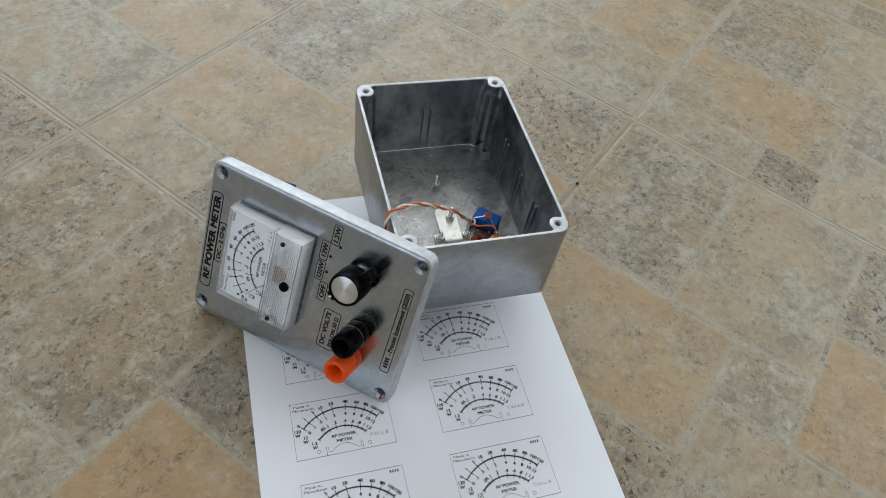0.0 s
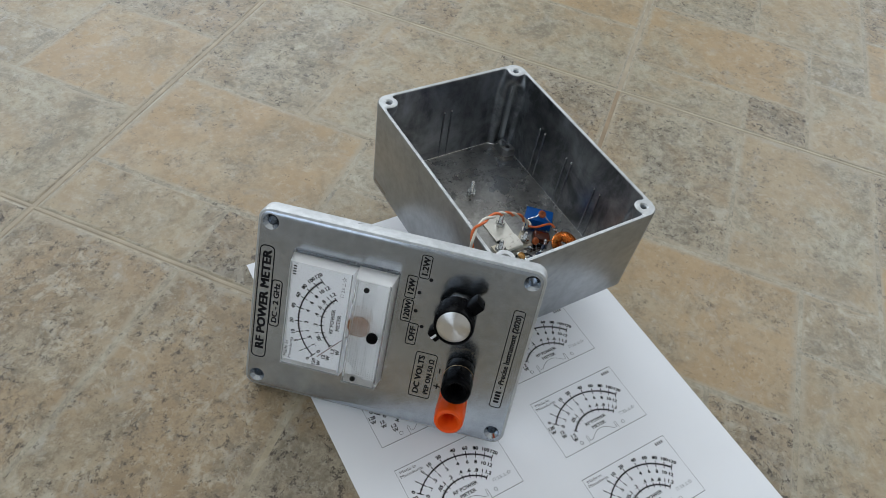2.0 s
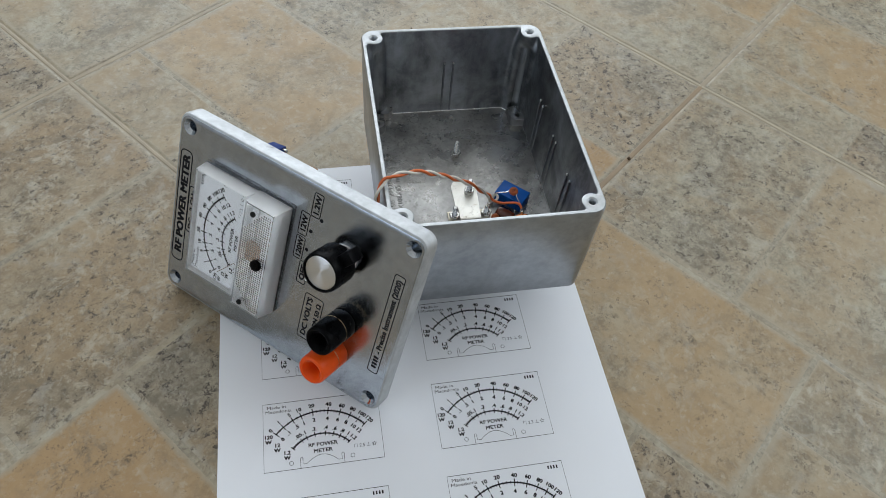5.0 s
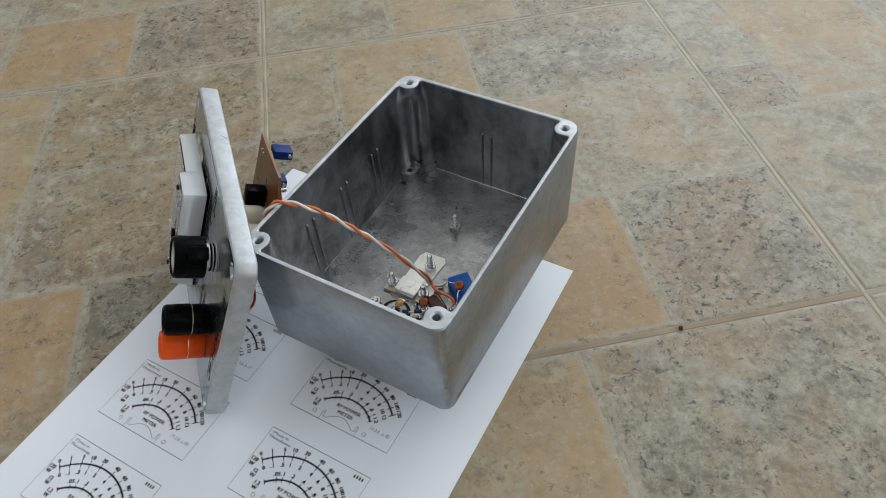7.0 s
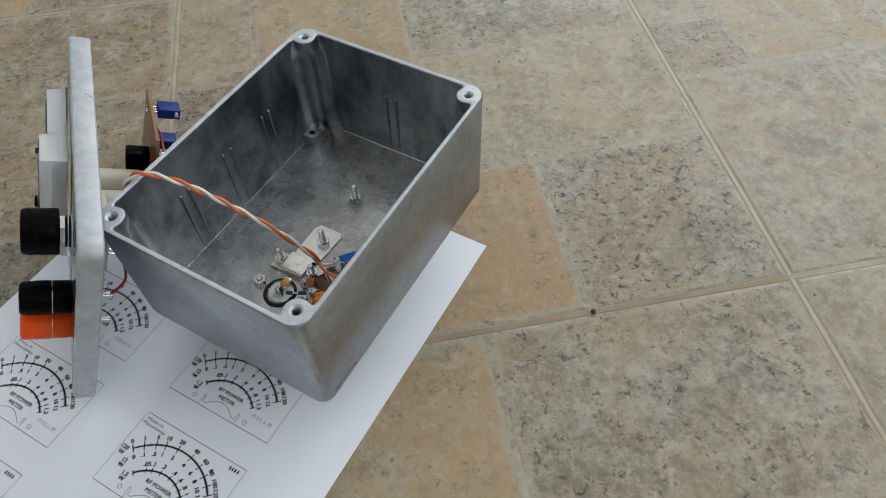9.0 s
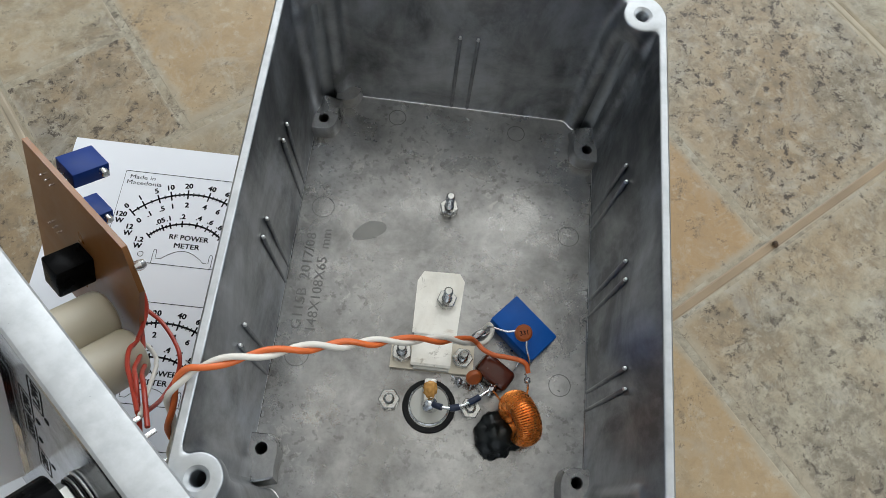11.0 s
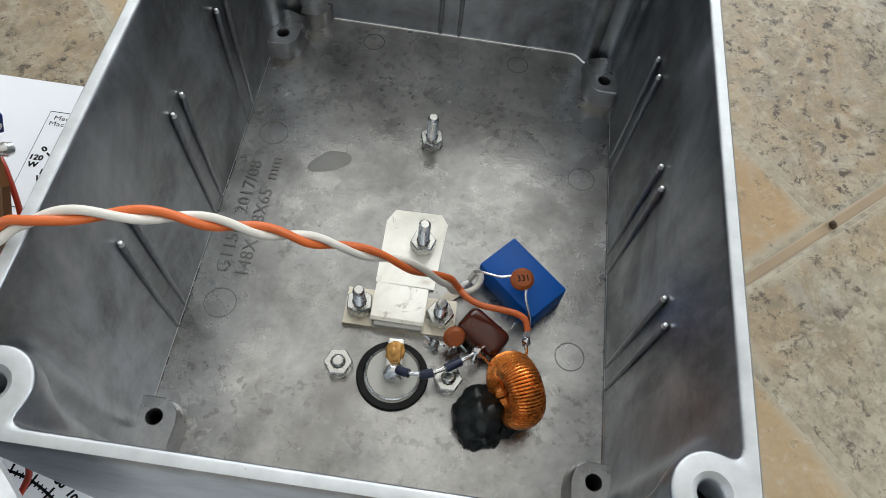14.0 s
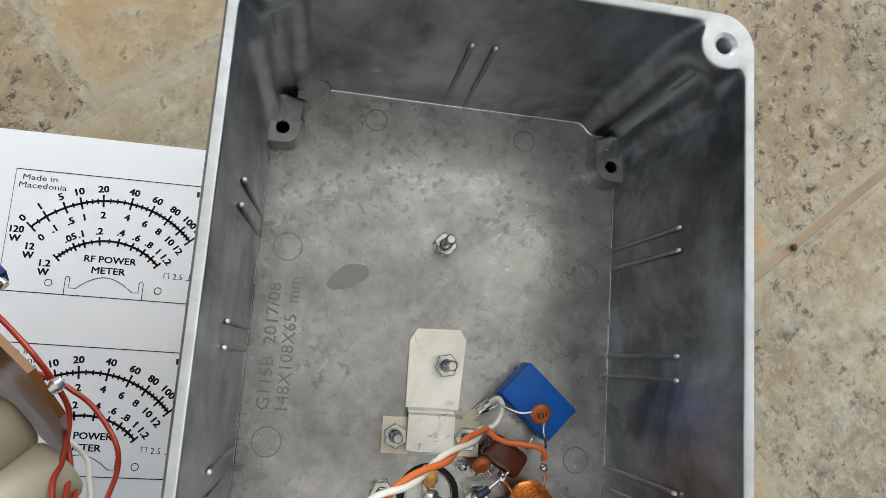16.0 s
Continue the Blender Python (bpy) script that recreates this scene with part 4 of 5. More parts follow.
def clamp_plate():
    ob = thing("clamp_plate", "bent tinned metal strip bolted over the resistor", "bracket", Matrix.Translation((0.0, 0.0, FLOOR_IN)))
    bm = bmesh.new()
    w = 0.0068
    outline = [(-w, -0.0150), (w + 0.0004, -0.0150), (w + 0.0014, 0.0034), (w - 0.0004, 0.0060), (-w + 0.0016, 0.0056), (-w - 0.0002, 0.0022)]
    add_plate(bm, outline, 0.0003, 0.0009, [circle(0.0029, -0.0036, 0.0017)])
    part("foot", bm, MAT_TIN, ob)
    bm = bmesh.new()
    prof = [(-0.0149, 0.0006), (-0.0156, 0.0012), (-0.0160, 0.0030), (-0.0166, 0.0037), (-0.0250, 0.0037), (-0.0258, 0.0034)]
    lo = [[bm.verts.new((x, y, z - 0.0003)) for y, z in prof] for x in (-w + 0.0006, w - 0.0008)]
    hi = [[bm.verts.new((x, y, z + 0.0003)) for y, z in prof] for x in (-w + 0.0006, w - 0.0008)]
    for k in range(len(prof) - 1):
        bm.faces.new((hi[0][k], hi[1][k], hi[1][k + 1], hi[0][k + 1]))
        bm.faces.new((lo[0][k], lo[0][k + 1], lo[1][k + 1], lo[1][k]))
        for s in (0, 1):
            bm.faces.new((lo[s][k], hi[s][k], hi[s][k + 1], lo[s][k + 1]))
    for k in (0, -1):
        bm.faces.new((lo[0][k], lo[1][k], hi[1][k], hi[0][k]))
    part("bent_flap", bm, MAT_TIN, ob, smooth=12)
    return ob


clamp_plate()


# ---- components round the socket ----
def blue_capacitor():
    ob = thing("box_capacitor", "blue epoxy box capacitor lying on its side", "capacitor", pose(0.0273, -0.0112, FLOOR_IN, 0, 0, -41.5))
    bm = bmesh.new()
    add_box(bm, -0.0089, 0.0089, -0.0057, 0.0057, 0.0, 0.0075, 0.0006, 2)
    part("case", bm, MAT_BLUE, ob)
    for x in (-0.006, 0.006):
        part("lead", tube([(x, -0.0056, 0.003), (x * 1.1, -0.0085, 0.0034), (x * 1.2, -0.0105, 0.0025)], 0.0003, 8, 5), MAT_SOLDER, ob)
    return ob


blue_capacitor()


def disc_capacitor(x, y, z, tilt, turn, r, words, label, leads):
    ob = thing("disc_capacitor", label, "capacitor", pose(x, y, z, tilt, 0, turn))
    bm = lathe([(0, -0.0013), (r * 0.7, -0.0012), (r * 0.95, -0.0006), (r, 0), (r * 0.95, 0.0006), (r * 0.7, 0.0012), (0, 0.0013)], 26, wobble=lambda a, zz: 1 + 0.03 * math.sin(2 * a + 1))
    part("disc", bm, MAT_CER_CAP, ob)
    if words:
        part("marking", add_text(bmesh.new(), words, 0, 0, 0.0014, 0, 0.00136, 0.02), MAT_INK, ob, smooth=0)
    for line in leads:
        part("lead", tube(line, 0.00032, 8, 6), MAT_SOLDER, ob)
    return ob


disc_capacitor(0.0266, -0.0140, FLOOR_IN + 0.0112, 12, 15, 0.0027, "331", "small tan disc capacitor marked 331, on bare leads",
               [[(-0.0022, 0.001, 0), (-0.005, 0.0012, -0.0005), (-0.0085, 0.003, -0.002), (-0.0100, 0.0036, -0.0035)], [(0.0006, -0.0024, 0), (0.0003, -0.0046, -0.0004), (0.0006, -0.0072, -0.0010), (0.0006, -0.0098, -0.0018), (-0.0008, -0.0126, -0.0028)]])
disc_capacitor(0.0133, -0.0280, FLOOR_IN + 0.0058, 40, 20, 0.0025, "", "small tan disc capacitor on bare leads beside the socket",
               [[(-0.001, -0.002, 0), (-0.0016, -0.0042, -0.001)], [(0.0012, -0.002, 0), (0.0022, -0.0038, 0.0006)]])


def brown_capacitor():
    ob = thing("film_capacitor", "glossy dark brown dipped film capacitor", "capacitor", pose(0.0192, -0.0253, FLOOR_IN + 0.0008, 0, 8, -32))
    bm = bmesh.new()
    add_box(bm, -0.0056, 0.0056, -0.0036, 0.0036, 0.0, 0.0062, 0.0018, 4)
    part("case", bm, MAT_BROWN, ob)
    for x in (-0.0035, 0.0035):
        part("lead", tube([(x, -0.003, 0.002), (x, -0.0055, 0.0035), (x * 0.8, -0.0072, 0.0045)], 0.0003, 8, 5), MAT_SOLDER, ob)
    return ob


brown_capacitor()


def toroid():
    ob = thing("toroid_coil", "toroid coil of enamelled copper wire standing on edge", "inductor", pose(0.0276, -0.0388, FLOOR_IN + 0.0080, 0, 0, 27) @ pose(0, 0, 0, 0, -82, 0))
    big, tube_r, flat = 0.0055, 0.0022, 0.0033
    bm = bmesh.new()
    prof = [(big + tube_r * math.cos(2 * math.pi * k / 16), flat * math.sin(2 * math.pi * k / 16)) for k in range(17)]
    add_lathe(bm, prof, 40)
    bmesh.ops.remove_doubles(bm, verts=bm.verts, dist=1e-6)
    part("core", bm, MAT_CORE, ob)
    line, turns, per = [], 66, 18
    for i in range(turns * per + 1):
        a = radians(184) + radians(352) * i / (turns * per)
        b = 2 * math.pi * i / per
        r = big + (tube_r + 0.0004) * math.cos(b)
        line.append(Vector((r * math.cos(a), r * math.sin(a), (flat + 0.0004) * math.sin(b))))
    part("winding", add_tube(bmesh.new(), line, 0.00033, 6), MAT_ENAMEL, ob, "close-wound orange enamelled copper wire")
    return ob


toroid()


def putty():
    ob = thing("putty_lump", "lump of dark putty holding the coil", "adhesive", Matrix.Translation((0.0224, -0.0440, FLOOR_IN)))
    bm = bmesh.new()
    for dx, dy, rx, ry, rz, seed in ((-0.0008, 0.0006, 0.0060, 0.0064, 0.0066, 0.0), (0.0044, 0.0012, 0.0046, 0.0042, 0.0048, 5.0), (-0.0012, -0.0026, 0.0044, 0.0040, 0.0038, 9.0)):
        lump = bmesh.ops.create_icosphere(bm, subdivisions=4, radius=1.0)["verts"]
        for v in lump:
            d = v.co.normalized()
            e = d + Vector((seed, 0, 0))
            k = 1 + 0.24 * noise.noise(e * 1.7) + 0.16 * abs(noise.noise(e * 3.6)) + 0.08 * noise.noise(e * 8)
            v.co = Vector((dx + d.x * rx * k, dy + d.y * ry * k, max(d.z, -0.15) * rz * k))
    part("lump", bm, MAT_PUTTY, ob, smooth=60)
    return ob


putty()


def blob(name, x, y, z, r, label, seed):
    ob = thing("solder_joint", label, "solder", Matrix.Translation((x, y, z)))
    bm = bmesh.new()
    bmesh.ops.create_icosphere(bm, subdivisions=3, radius=1.0)
    for v in bm.verts:
        d = v.co.normalized()
        v.co = Vector((d.x * 0.9, d.y * 0.9, d.z * 1.4)) * r * (1 + 0.35 * noise.noise(d * 2.0 + Vector((seed, 0, 0))))
    part("bead", bm, MAT_SOLDER, ob, smooth=60)
    for k in range(2):
        a = seed * 2 + k * 2.6
        part("whisker", tube([(0, 0, 0), (r * 1.3 * math.cos(a), r * 1.3 * math.sin(a), r * 0.5), (r * 1.9 * math.cos(a), r * 1.9 * math.sin(a), r * 0.3)], 0.00026, 6, 4), MAT_SOLDER, ob)


blob("joint", 0.0291, -0.0276, FLOOR_IN + 0.0080, 0.0011, "bright solder joint with clipped wire ends", 1.0)
blob("joint", 0.0187, -0.0308, FLOOR_IN + 0.0060, 0.0012, "bright solder joint with clipped wire ends", 2.2)
blob("joint", 0.0090, -0.0290, FLOOR_IN + 0.0020, 0.0014, "bright solder bead on the box floor", 3.1)


def ground_lug():
    """Dark resistor-like lead joint under the white wire."""
    ob = thing("soldered_lug", "solder-covered copper lug under the white wire", "solder lug", pose(0.0138, -0.0138, FLOOR_IN + 0.001, 0, -14, 40))
    part("lug", plate([(-0.006, -0.0011), (0.0022, -0.0013), (0.0030, 0), (0.0022, 0.0013), (-0.006, 0.0011)], 0, 0.0006), MAT_CERAMIC, ob)
    bm = lathe([(0, -0.0024), (0.0009, -0.0021), (0.0013, 0), (0.0009, 0.0021), (0, 0.0024)], 14, pose(0.0006, 0, 0.0014, 0, 90, 0), lambda a, z: 1 + 0.2 * math.sin(3 * a + z * 2000))
    part("solder_bead", bm, MAT_SOLDER, ob)
    return ob


ground_lug()


def link_wire():
    ob = thing("link_wire", "bare link wire with navy sleeves from socket to coil", "wire")
    line = [(0.0012, -0.0366, FLOOR_IN + 0.0036), (0.0046, -0.0378, FLOOR_IN + 0.0056), (0.0086, -0.0376, FLOOR_IN + 0.0064), (0.0136, -0.0350, FLOOR_IN + 0.0066), (0.0184, -0.0312, FLOOR_IN + 0.0062)]
    part("core", tube(line, 0.00045, 8, 8), MAT_SOLDER, ob)
    pts = spline(line, 8)
    for a, b in ((2, 9), (13, 19), (22, 28)):
        part("sleeve", add_tube(bmesh.new(), pts[a:b], 0.0010, 12), MAT_W_BLUE, ob)
    part("coil_lead", tube([(0.0187, -0.0308, FLOOR_IN + 0.006), (0.0202, -0.0330, FLOOR_IN + 0.0085), (0.0214, -0.0352, FLOOR_IN + 0.011)], 0.0003, 8, 6), MAT_ENAMEL, ob)
    part("coil_lead", tube([(0.0291, -0.0276, FLOOR_IN + 0.008), (0.0293, -0.0300, FLOOR_IN + 0.0085), (0.0288, -0.0330, FLOOR_IN + 0.0095)], 0.0003, 8, 6), MAT_ENAMEL, ob)


link_wire()


# ---- twisted pair from the panel to the box ----
def twisted_pair():
    ob = thing("twisted_pair", "twisted orange and white wires arching from the panel into the box", "wire")
    origin, d = Vector((-0.046, -0.0425, 0)), Vector((0.063, 0.026, 0)).normalized()
    rise = ((-7.5, 98.6), (-4, 99.4), (0, 99.4), (5, 98.0), (13.5, 94.6), (21.5, 88.9), (29, 83.2), (38.5, 75.2), (49, 65.0), (57, 55), (63, 48))
    centre = [(-0.0590, -0.0640, 0.0720), (-0.0578, -0.0560, 0.0850), (-0.0564, -0.0495, 0.0945)] + [tuple(origin + d * (s * MM) + Vector((0, 0, z * MM))) for s, z in rise]
    line = spline(centre, 16)
    # a first stretch runs nearly straight, then the two wind round each other
    walked, total = [0.0], 0.0
    for a, b in zip(line, line[1:]):
        total += (b - a).length
        walked.append(total)
    tails = {"orange": [(0.0128, -0.0184, FLOOR_IN + 0.0108), (0.0148, -0.0202, FLOOR_IN + 0.0106), (0.0181, -0.0215, FLOOR_IN + 0.0105), (0.0219, -0.0218, FLOOR_IN + 0.0105), (0.0257, -0.0222, FLOOR_IN + 0.0105), (0.0281, -0.0231, FLOOR_IN + 0.0100), (0.0291, -0.0254, FLOOR_IN + 0.0090)],
             "white": [(0.0115, -0.0187, FLOOR_IN + 0.0098), (0.0147, -0.0181, FLOOR_IN + 0.0090), (0.0168, -0.0159, FLOOR_IN + 0.0080), (0.0176, -0.0129, FLOOR_IN + 0.0070), (0.0166, -0.0111, FLOOR_IN + 0.0060), (0.0152, -0.0122, FLOOR_IN + 0.0038)]}
    for name, phase, mat in (("orange", 0.0, MAT_W_ORANGE), ("white", math.pi, MAT_W_WHITE)):
        pts = []
        for p, w, (a, b) in zip(line, walked, frames_along(line)):
            ang = 0.44 + phase + math.pi * (min(w, 0.085) - 0.0473) / 0.0096 + math.pi * max(w - 0.085, 0) / 0.0133
            pts.append(p + 0.00074 * (a * math.cos(ang) + b * math.sin(ang)))
        pts = pts[:-6] + spline([pts[-6]] + tails[name], 8)[1:]
        part(name + "_wire", add_tube(bmesh.new(), pts, 0.00074, 12), mat, ob, name + " plastic-sheathed stranded wire")
    return ob


twisted_pair()

# ---- instrument panel: the box's lid, leaning on the box ----
LID_SKIRT, LID_T = 0.0098, 0.0030      # depth of the lid's edge and thickness of its plate
PU, PV, PN = Vector((0.7514, -0.6598, 0.0093)).normalized(), Vector((0.2625, 0.3118, 0.9131)), None
PV = (PV - PU * PV.dot(PU)).normalized()
PN = PU.cross(PV)
panel_m = Matrix.Translation((-0.10682, -0.05731, 0.0545)) @ Matrix((PU, PV, PN)).transposed().to_4x4()
panel = thing("instrument_panel", "grey aluminium meter panel leaning against the open box", "instrument panel", panel_m)


def panel_plate():
    bm = bmesh.new()
    hx, hy, r = 0.0740, 0.0543, 0.0066
    levels = [(0.0006, -LID_SKIRT), (0.0, -LID_SKIRT + 0.0006), (0.0, -0.0016), (0.0005, -0.0005), (0.0016, 0.0)]
    rings = [ring_verts(bm, rounded_rect(hx - k, hy - k, r - k, 10), z) for k, z in levels]
    for a, b in zip(rings, rings[1:]):
        bridge(bm, a, b)
    lip = ring_verts(bm, rounded_rect(hx - 0.0032, hy - 0.0032, r - 0.0032, 10), -LID_SKIRT)
    well = ring_verts(bm, rounded_rect(hx - 0.0036, hy - 0.0036, r - 0.0036, 10), -LID_T)
    bridge(bm, lip, well)
    cap(bm, rings[0], lip)
    tops, backs = [rings[-1]], [well]
    for sx in (-1, 1):
        for sy in (-1, 1):
            x, y = sx * 0.067, sy * 0.047
            mouth = ring_verts(bm, circle(x, y, 0.0042, 28), 0.0)
            sink = ring_verts(bm, circle(x, y, 0.0036, 28), -0.0008)
            ledge = ring_verts(bm, circle(x, y, 0.0024, 28), -0.0022)
            deep = ring_verts(bm, circle(x, y, 0.0024, 28), -LID_SKIRT + 0.0004)
            boss = ring_verts(bm, circle(x, y, 0.0032, 28), -LID_SKIRT + 0.0004)
            back = ring_verts(bm, circle(x, y, 0.0032, 28), -LID_T)
            for p, q in ((mouth, sink), (sink, ledge), (ledge, deep), (deep, boss), (boss, back)):
                bridge(bm, p, q)
            bm.faces.new(ring_verts(bm, circle(x, y, 0.0024, 28), -LID_SKIRT + 0.0014))
            tops.append(mouth)
            backs.append(back)
    cap(bm, *tops)
    cap(bm, *backs)
    ob = part("plate", bm, MAT_LID, panel, smooth=40)
    ob.data.materials.append(MAT_SKIRT)
    for face in ob.data.polygons:
        c = face.center
        if c.z < -0.0001 and (abs(c.x) > 0.0712 or abs(c.y) > 0.0515):
            face.material_index = 1
    bm = bmesh.new()
    add_line(bm, [(-0.0244, -0.0056), (-0.0236, -0.0068), (-0.0220, -0.0085)], 0.00028)
    part("scratch", bm, MAT_DARK_HOLE, ob, "short dark scratch on the lid's edge", Matrix.Translation((0, hy + 0.00004, 0)) @ Matrix(((1, 0, 0, 0), (0, 0, 1, 0), (0, 1, 0, 0), (0, 0, 0, 1))), smooth=0)
    return ob


panel_plate()


def panel_print():
    """Black lettering; it reads upwards along the panel."""
    z = 0.00006

    def box_line(bm, cu, cv, hu, hv, r, width=0.00055):
        add_line(bm, rounded_rect(hu, hv, r, 5, cu, cv), width, z, closed=True)

    def words(bm, s, cu, cv, size, bold=0.03, span=0.0):
        add_text(bm, s, cu, cv, size, 90, z, bold, span=span)

    def put(name, bm, label=""):
        return part(name, bm, MAT_INK, panel, label, smooth=0)

    bm = bmesh.new()
    box_line(bm, -0.0674, -0.0006, 0.0038, 0.0342, 0.0026, 0.0006)
    words(bm, "RF POWER METER", -0.0674, 0.0008, 0.0044, 0.065, span=0.0600)
    put("title_print", bm, "bold black title in a rounded outline")
    bm = bmesh.new()
    box_line(bm, -0.0606, 0.0009, 0.0027, 0.0140, 0.0018)
    words(bm, "DC - 2 GHz", -0.0606, 0.0009, 0.0029, 0.05, span=0.0235)
    put("frequency_print", bm)
    for s, cu, cv, long in (("1.2W", 0.0139, 0.0424, 0.0098), ("12W", 0.0086, 0.0296, 0.0086), ("120W", 0.0086, 0.0157, 0.0106), ("OFF", 0.0134, 0.0026, 0.0086)):
        bm = bmesh.new()
        box_line(bm, cu, cv, 0.0026, 0.0064, 0.0010, 0.00045)
        words(bm, s, cu, cv, 0.0030, 0.05, span=long)
        put("range_print", bm)
    for cu, cv in ((0.0178, 0.0360), (0.0132, 0.0275), (0.0131, 0.0166), (0.0178, 0.0083)):
        put("range_dot", plate(circle(cu, cv, 0.0010, 14), 0.00002, 0.00009))
    bm = bmesh.new()
    box_line(bm, 0.0236, -0.0212, 0.0057, 0.0142, 0.0014, 0.00045)
    words(bm, "DC VOLTS", 0.0212, -0.0212, 0.0031, 0.05, span=0.0240)
    words(bm, "PEP ON 50 \u03a9", 0.0268, -0.0214, 0.0026, 0.05, span=0.0222)
    put("voltage_print", bm)
    put("minus_mark", add_bar(bmesh.new(), 0.0320, -0.0160, 0.0007, 0.0030, 0, z))
    bm = bmesh.new()
    add_bar(bm, 0.0322, -0.0260, 0.0007, 0.0036, 0, z)
    add_bar(bm, 0.0322, -0.0260, 0.0036, 0.0007, 0, z + 0.00002)
    put("plus_mark", bm)
    bm = bmesh.new()
    box_line(bm, 0.0649, 0.0002, 0.0029, 0.0303, 0.0014, 0.00045)
    for k in range(4):
        add_bar(bm, 0.0649, -0.0264 + 0.0020 * k, 0.0028, 0.0013, 0, z)
    words(bm, "- Precise Instrument (2020)", 0.0649, 0.0052, 0.0029, 0.05, span=0.0455)
    put("maker_print", bm)


panel_print()


def panel_meter():
    """Moving-coil meter under a clear cover: the scale in the upper part, a gridded band over the coil."""
    m = Matrix.Translation((-0.0258, 0.0028, 0.0))
    base = part("panel_meter", plate(rounded_rect(0.0278, 0.0330, 0.0015, 4), 0.0001, 0.0016), MAT_CLEAR, panel, "clear-fronted moving-coil panel meter", m)
    base.visible_shadow = False

    def shell(x0, x1, y0, y1, z1, slope, wall=0.0013):
        bm = bmesh.new()

        def ring(inset, z, lean):
            return [bm.verts.new(p) for p in ((x0 + inset + lean, y0 + inset + lean, z), (x1 - inset - lean, y0 + inset + lean, z), (x1 - inset - lean, y1 - inset - lean, z), (x0 + inset + lean, y1 - inset - lean, z))]

        o = [ring(0, 0.0016, 0), ring(0, z1 - 0.0006, slope), ring(0.0006, z1, slope)]
        i = [ring(wall, 0.0016, 0), ring(wall, z1 - wall, slope)]
        bridge(bm, o[0], o[1])
        bridge(bm, o[1], o[2])
        bm.faces.new(o[2])
        bridge(bm, i[1], i[0])
        bm.faces.new(i[1])
        bridge(bm, i[0], o[0])
        return bm

    def frost(ob):
        """The moulded side walls are frosted, the front stays clear."""
        ob.visible_shadow = False
        ob.data.materials.append(MAT_FROST)
        for face in ob.data.polygons:
            if abs(face.normal.z) < 0.5:
                face.material_index = 1

    cover = part("clear_cover", shell(-0.0272, 0.0070, -0.0318, 0.0318, 0.0102, 0.0010, 0.0008), MAT_CLEAR, base, "clear plastic window")
    frost(cover)
    band = part("gridded_band", shell(0.0072, 0.0276, -0.0325, 0.0325, 0.0134, 0.0012, 0.0010), MAT_GRIDDED, base, "clear plastic band with a fine moulded grid")
    frost(band)
    # rows of tiny moulded pyramids on the band
    bm, pitch = bmesh.new(), 0.00124
    for a in range(13):
        for b in range(-23, 24):
            x, y, h = 0.0096 + a * pitch, b * pitch, 0.00046
            if abs(b) > 13 + a * 1.2:
                continue
            foot = [bm.verts.new((x + dx * h, y + dy * h, 0.01338)) for dx, dy in ((-1, -1), (1, -1), (1, 1), (-1, 1))]
            tip = bm.verts.new((x, y, 0.01382))
            for k in range(4):
                bm.faces.new((foot[k], foot[(k + 1) % 4], tip))
            bm.faces.new(foot[::-1])
    grid = part("moulded_grid", bm, MAT_GRIDDED, base, "fine grid of clear moulded pyramids", smooth=0)
    grid.visible_shadow = False
    part("tray", box(-0.0264, 0.0266, -0.0309, 0.0309, 0.0017, 0.0046, 0.0004), MAT_TRAY, base, "white moulded tray under the dial")
    part("dial", box(-0.0258, 0.0120, -0.0303, 0.0303, 0.0048, 0.0056), MAT_DIAL, base, "white dial card")
    dm = Matrix.Translation((-0.0272, -0.0306, 0.00566)) @ Matrix.Rotation(radians(90), 4, "Z")
    part("scale_print", INK_MESH, MAT_INK, base, m=dm)
    for name, mesh in THIN_MESHES[:3]:
        part(name, mesh, MAT_INK_THIN, base, m=dm)
    part("coil_housing", box(0.0186, 0.0262, -0.0300, 0.0300, 0.0047, 0.0085, 0.0008), MAT_DIAL, base, "pale grey coil housing")
    part("coil_hub", lathe([(0, 0.0058), (0.0060, 0.0058), (0.0060, 0.0066), (0, 0.0066)], 28, Matrix.Translation((0.0120, 0.0004, 0))), MAT_PCB, base)
    bm = bmesh.new()
    add_box(bm, 0.0, 0.0285, -0.00016, 0.00016, 0.0066, 0.0069)
    part("needle", bm, MAT_NEEDLE, base, "thin dark red needle resting at zero", pose(0.0115, -0.0020, 0, 0, 0, 180 + 49))
    for x, y, r in ((0.0144, 0.0265, 0.0014), (0.0144, -0.0270, 0.0014)):
        part("screw", lathe([(0, 0.0132), (r, 0.0132), (r, 0.0141), (r * 0.8, 0.0144), (0, 0.0142)], 18, Matrix.Translation((x, y, 0))), MAT_DARK_HOLE, base)
    part("zero_adjuster", lathe([(0, 0.0130), (0.0029, 0.0130), (0.0030, 0.0142), (0.0028, 0.0150), (0.0014, 0.0152), (0, 0.0147)], 24, Matrix.Translation((0.0210, 0.0002, 0))), MAT_BLACK, base, "black zero-adjusting screw")
    # the back of the meter, behind the plate
    for u, v in ((0.0108, 0.0032), (0.0253, 0.0022)):
        r = 0.0080
        bm = lathe([(r, -LID_T + 0.0002), (r, -0.0318), (r - 0.0004, -0.0332), (r - 0.0016, -0.0344), (r - 0.0032, -0.0349), (0, -0.0350)], 40, Matrix.Translation((u, v, 0)))
        part("coil_shell", bm, MAT_CREAM, base, "cream plastic shell of the meter movement")
    return base


panel_meter()


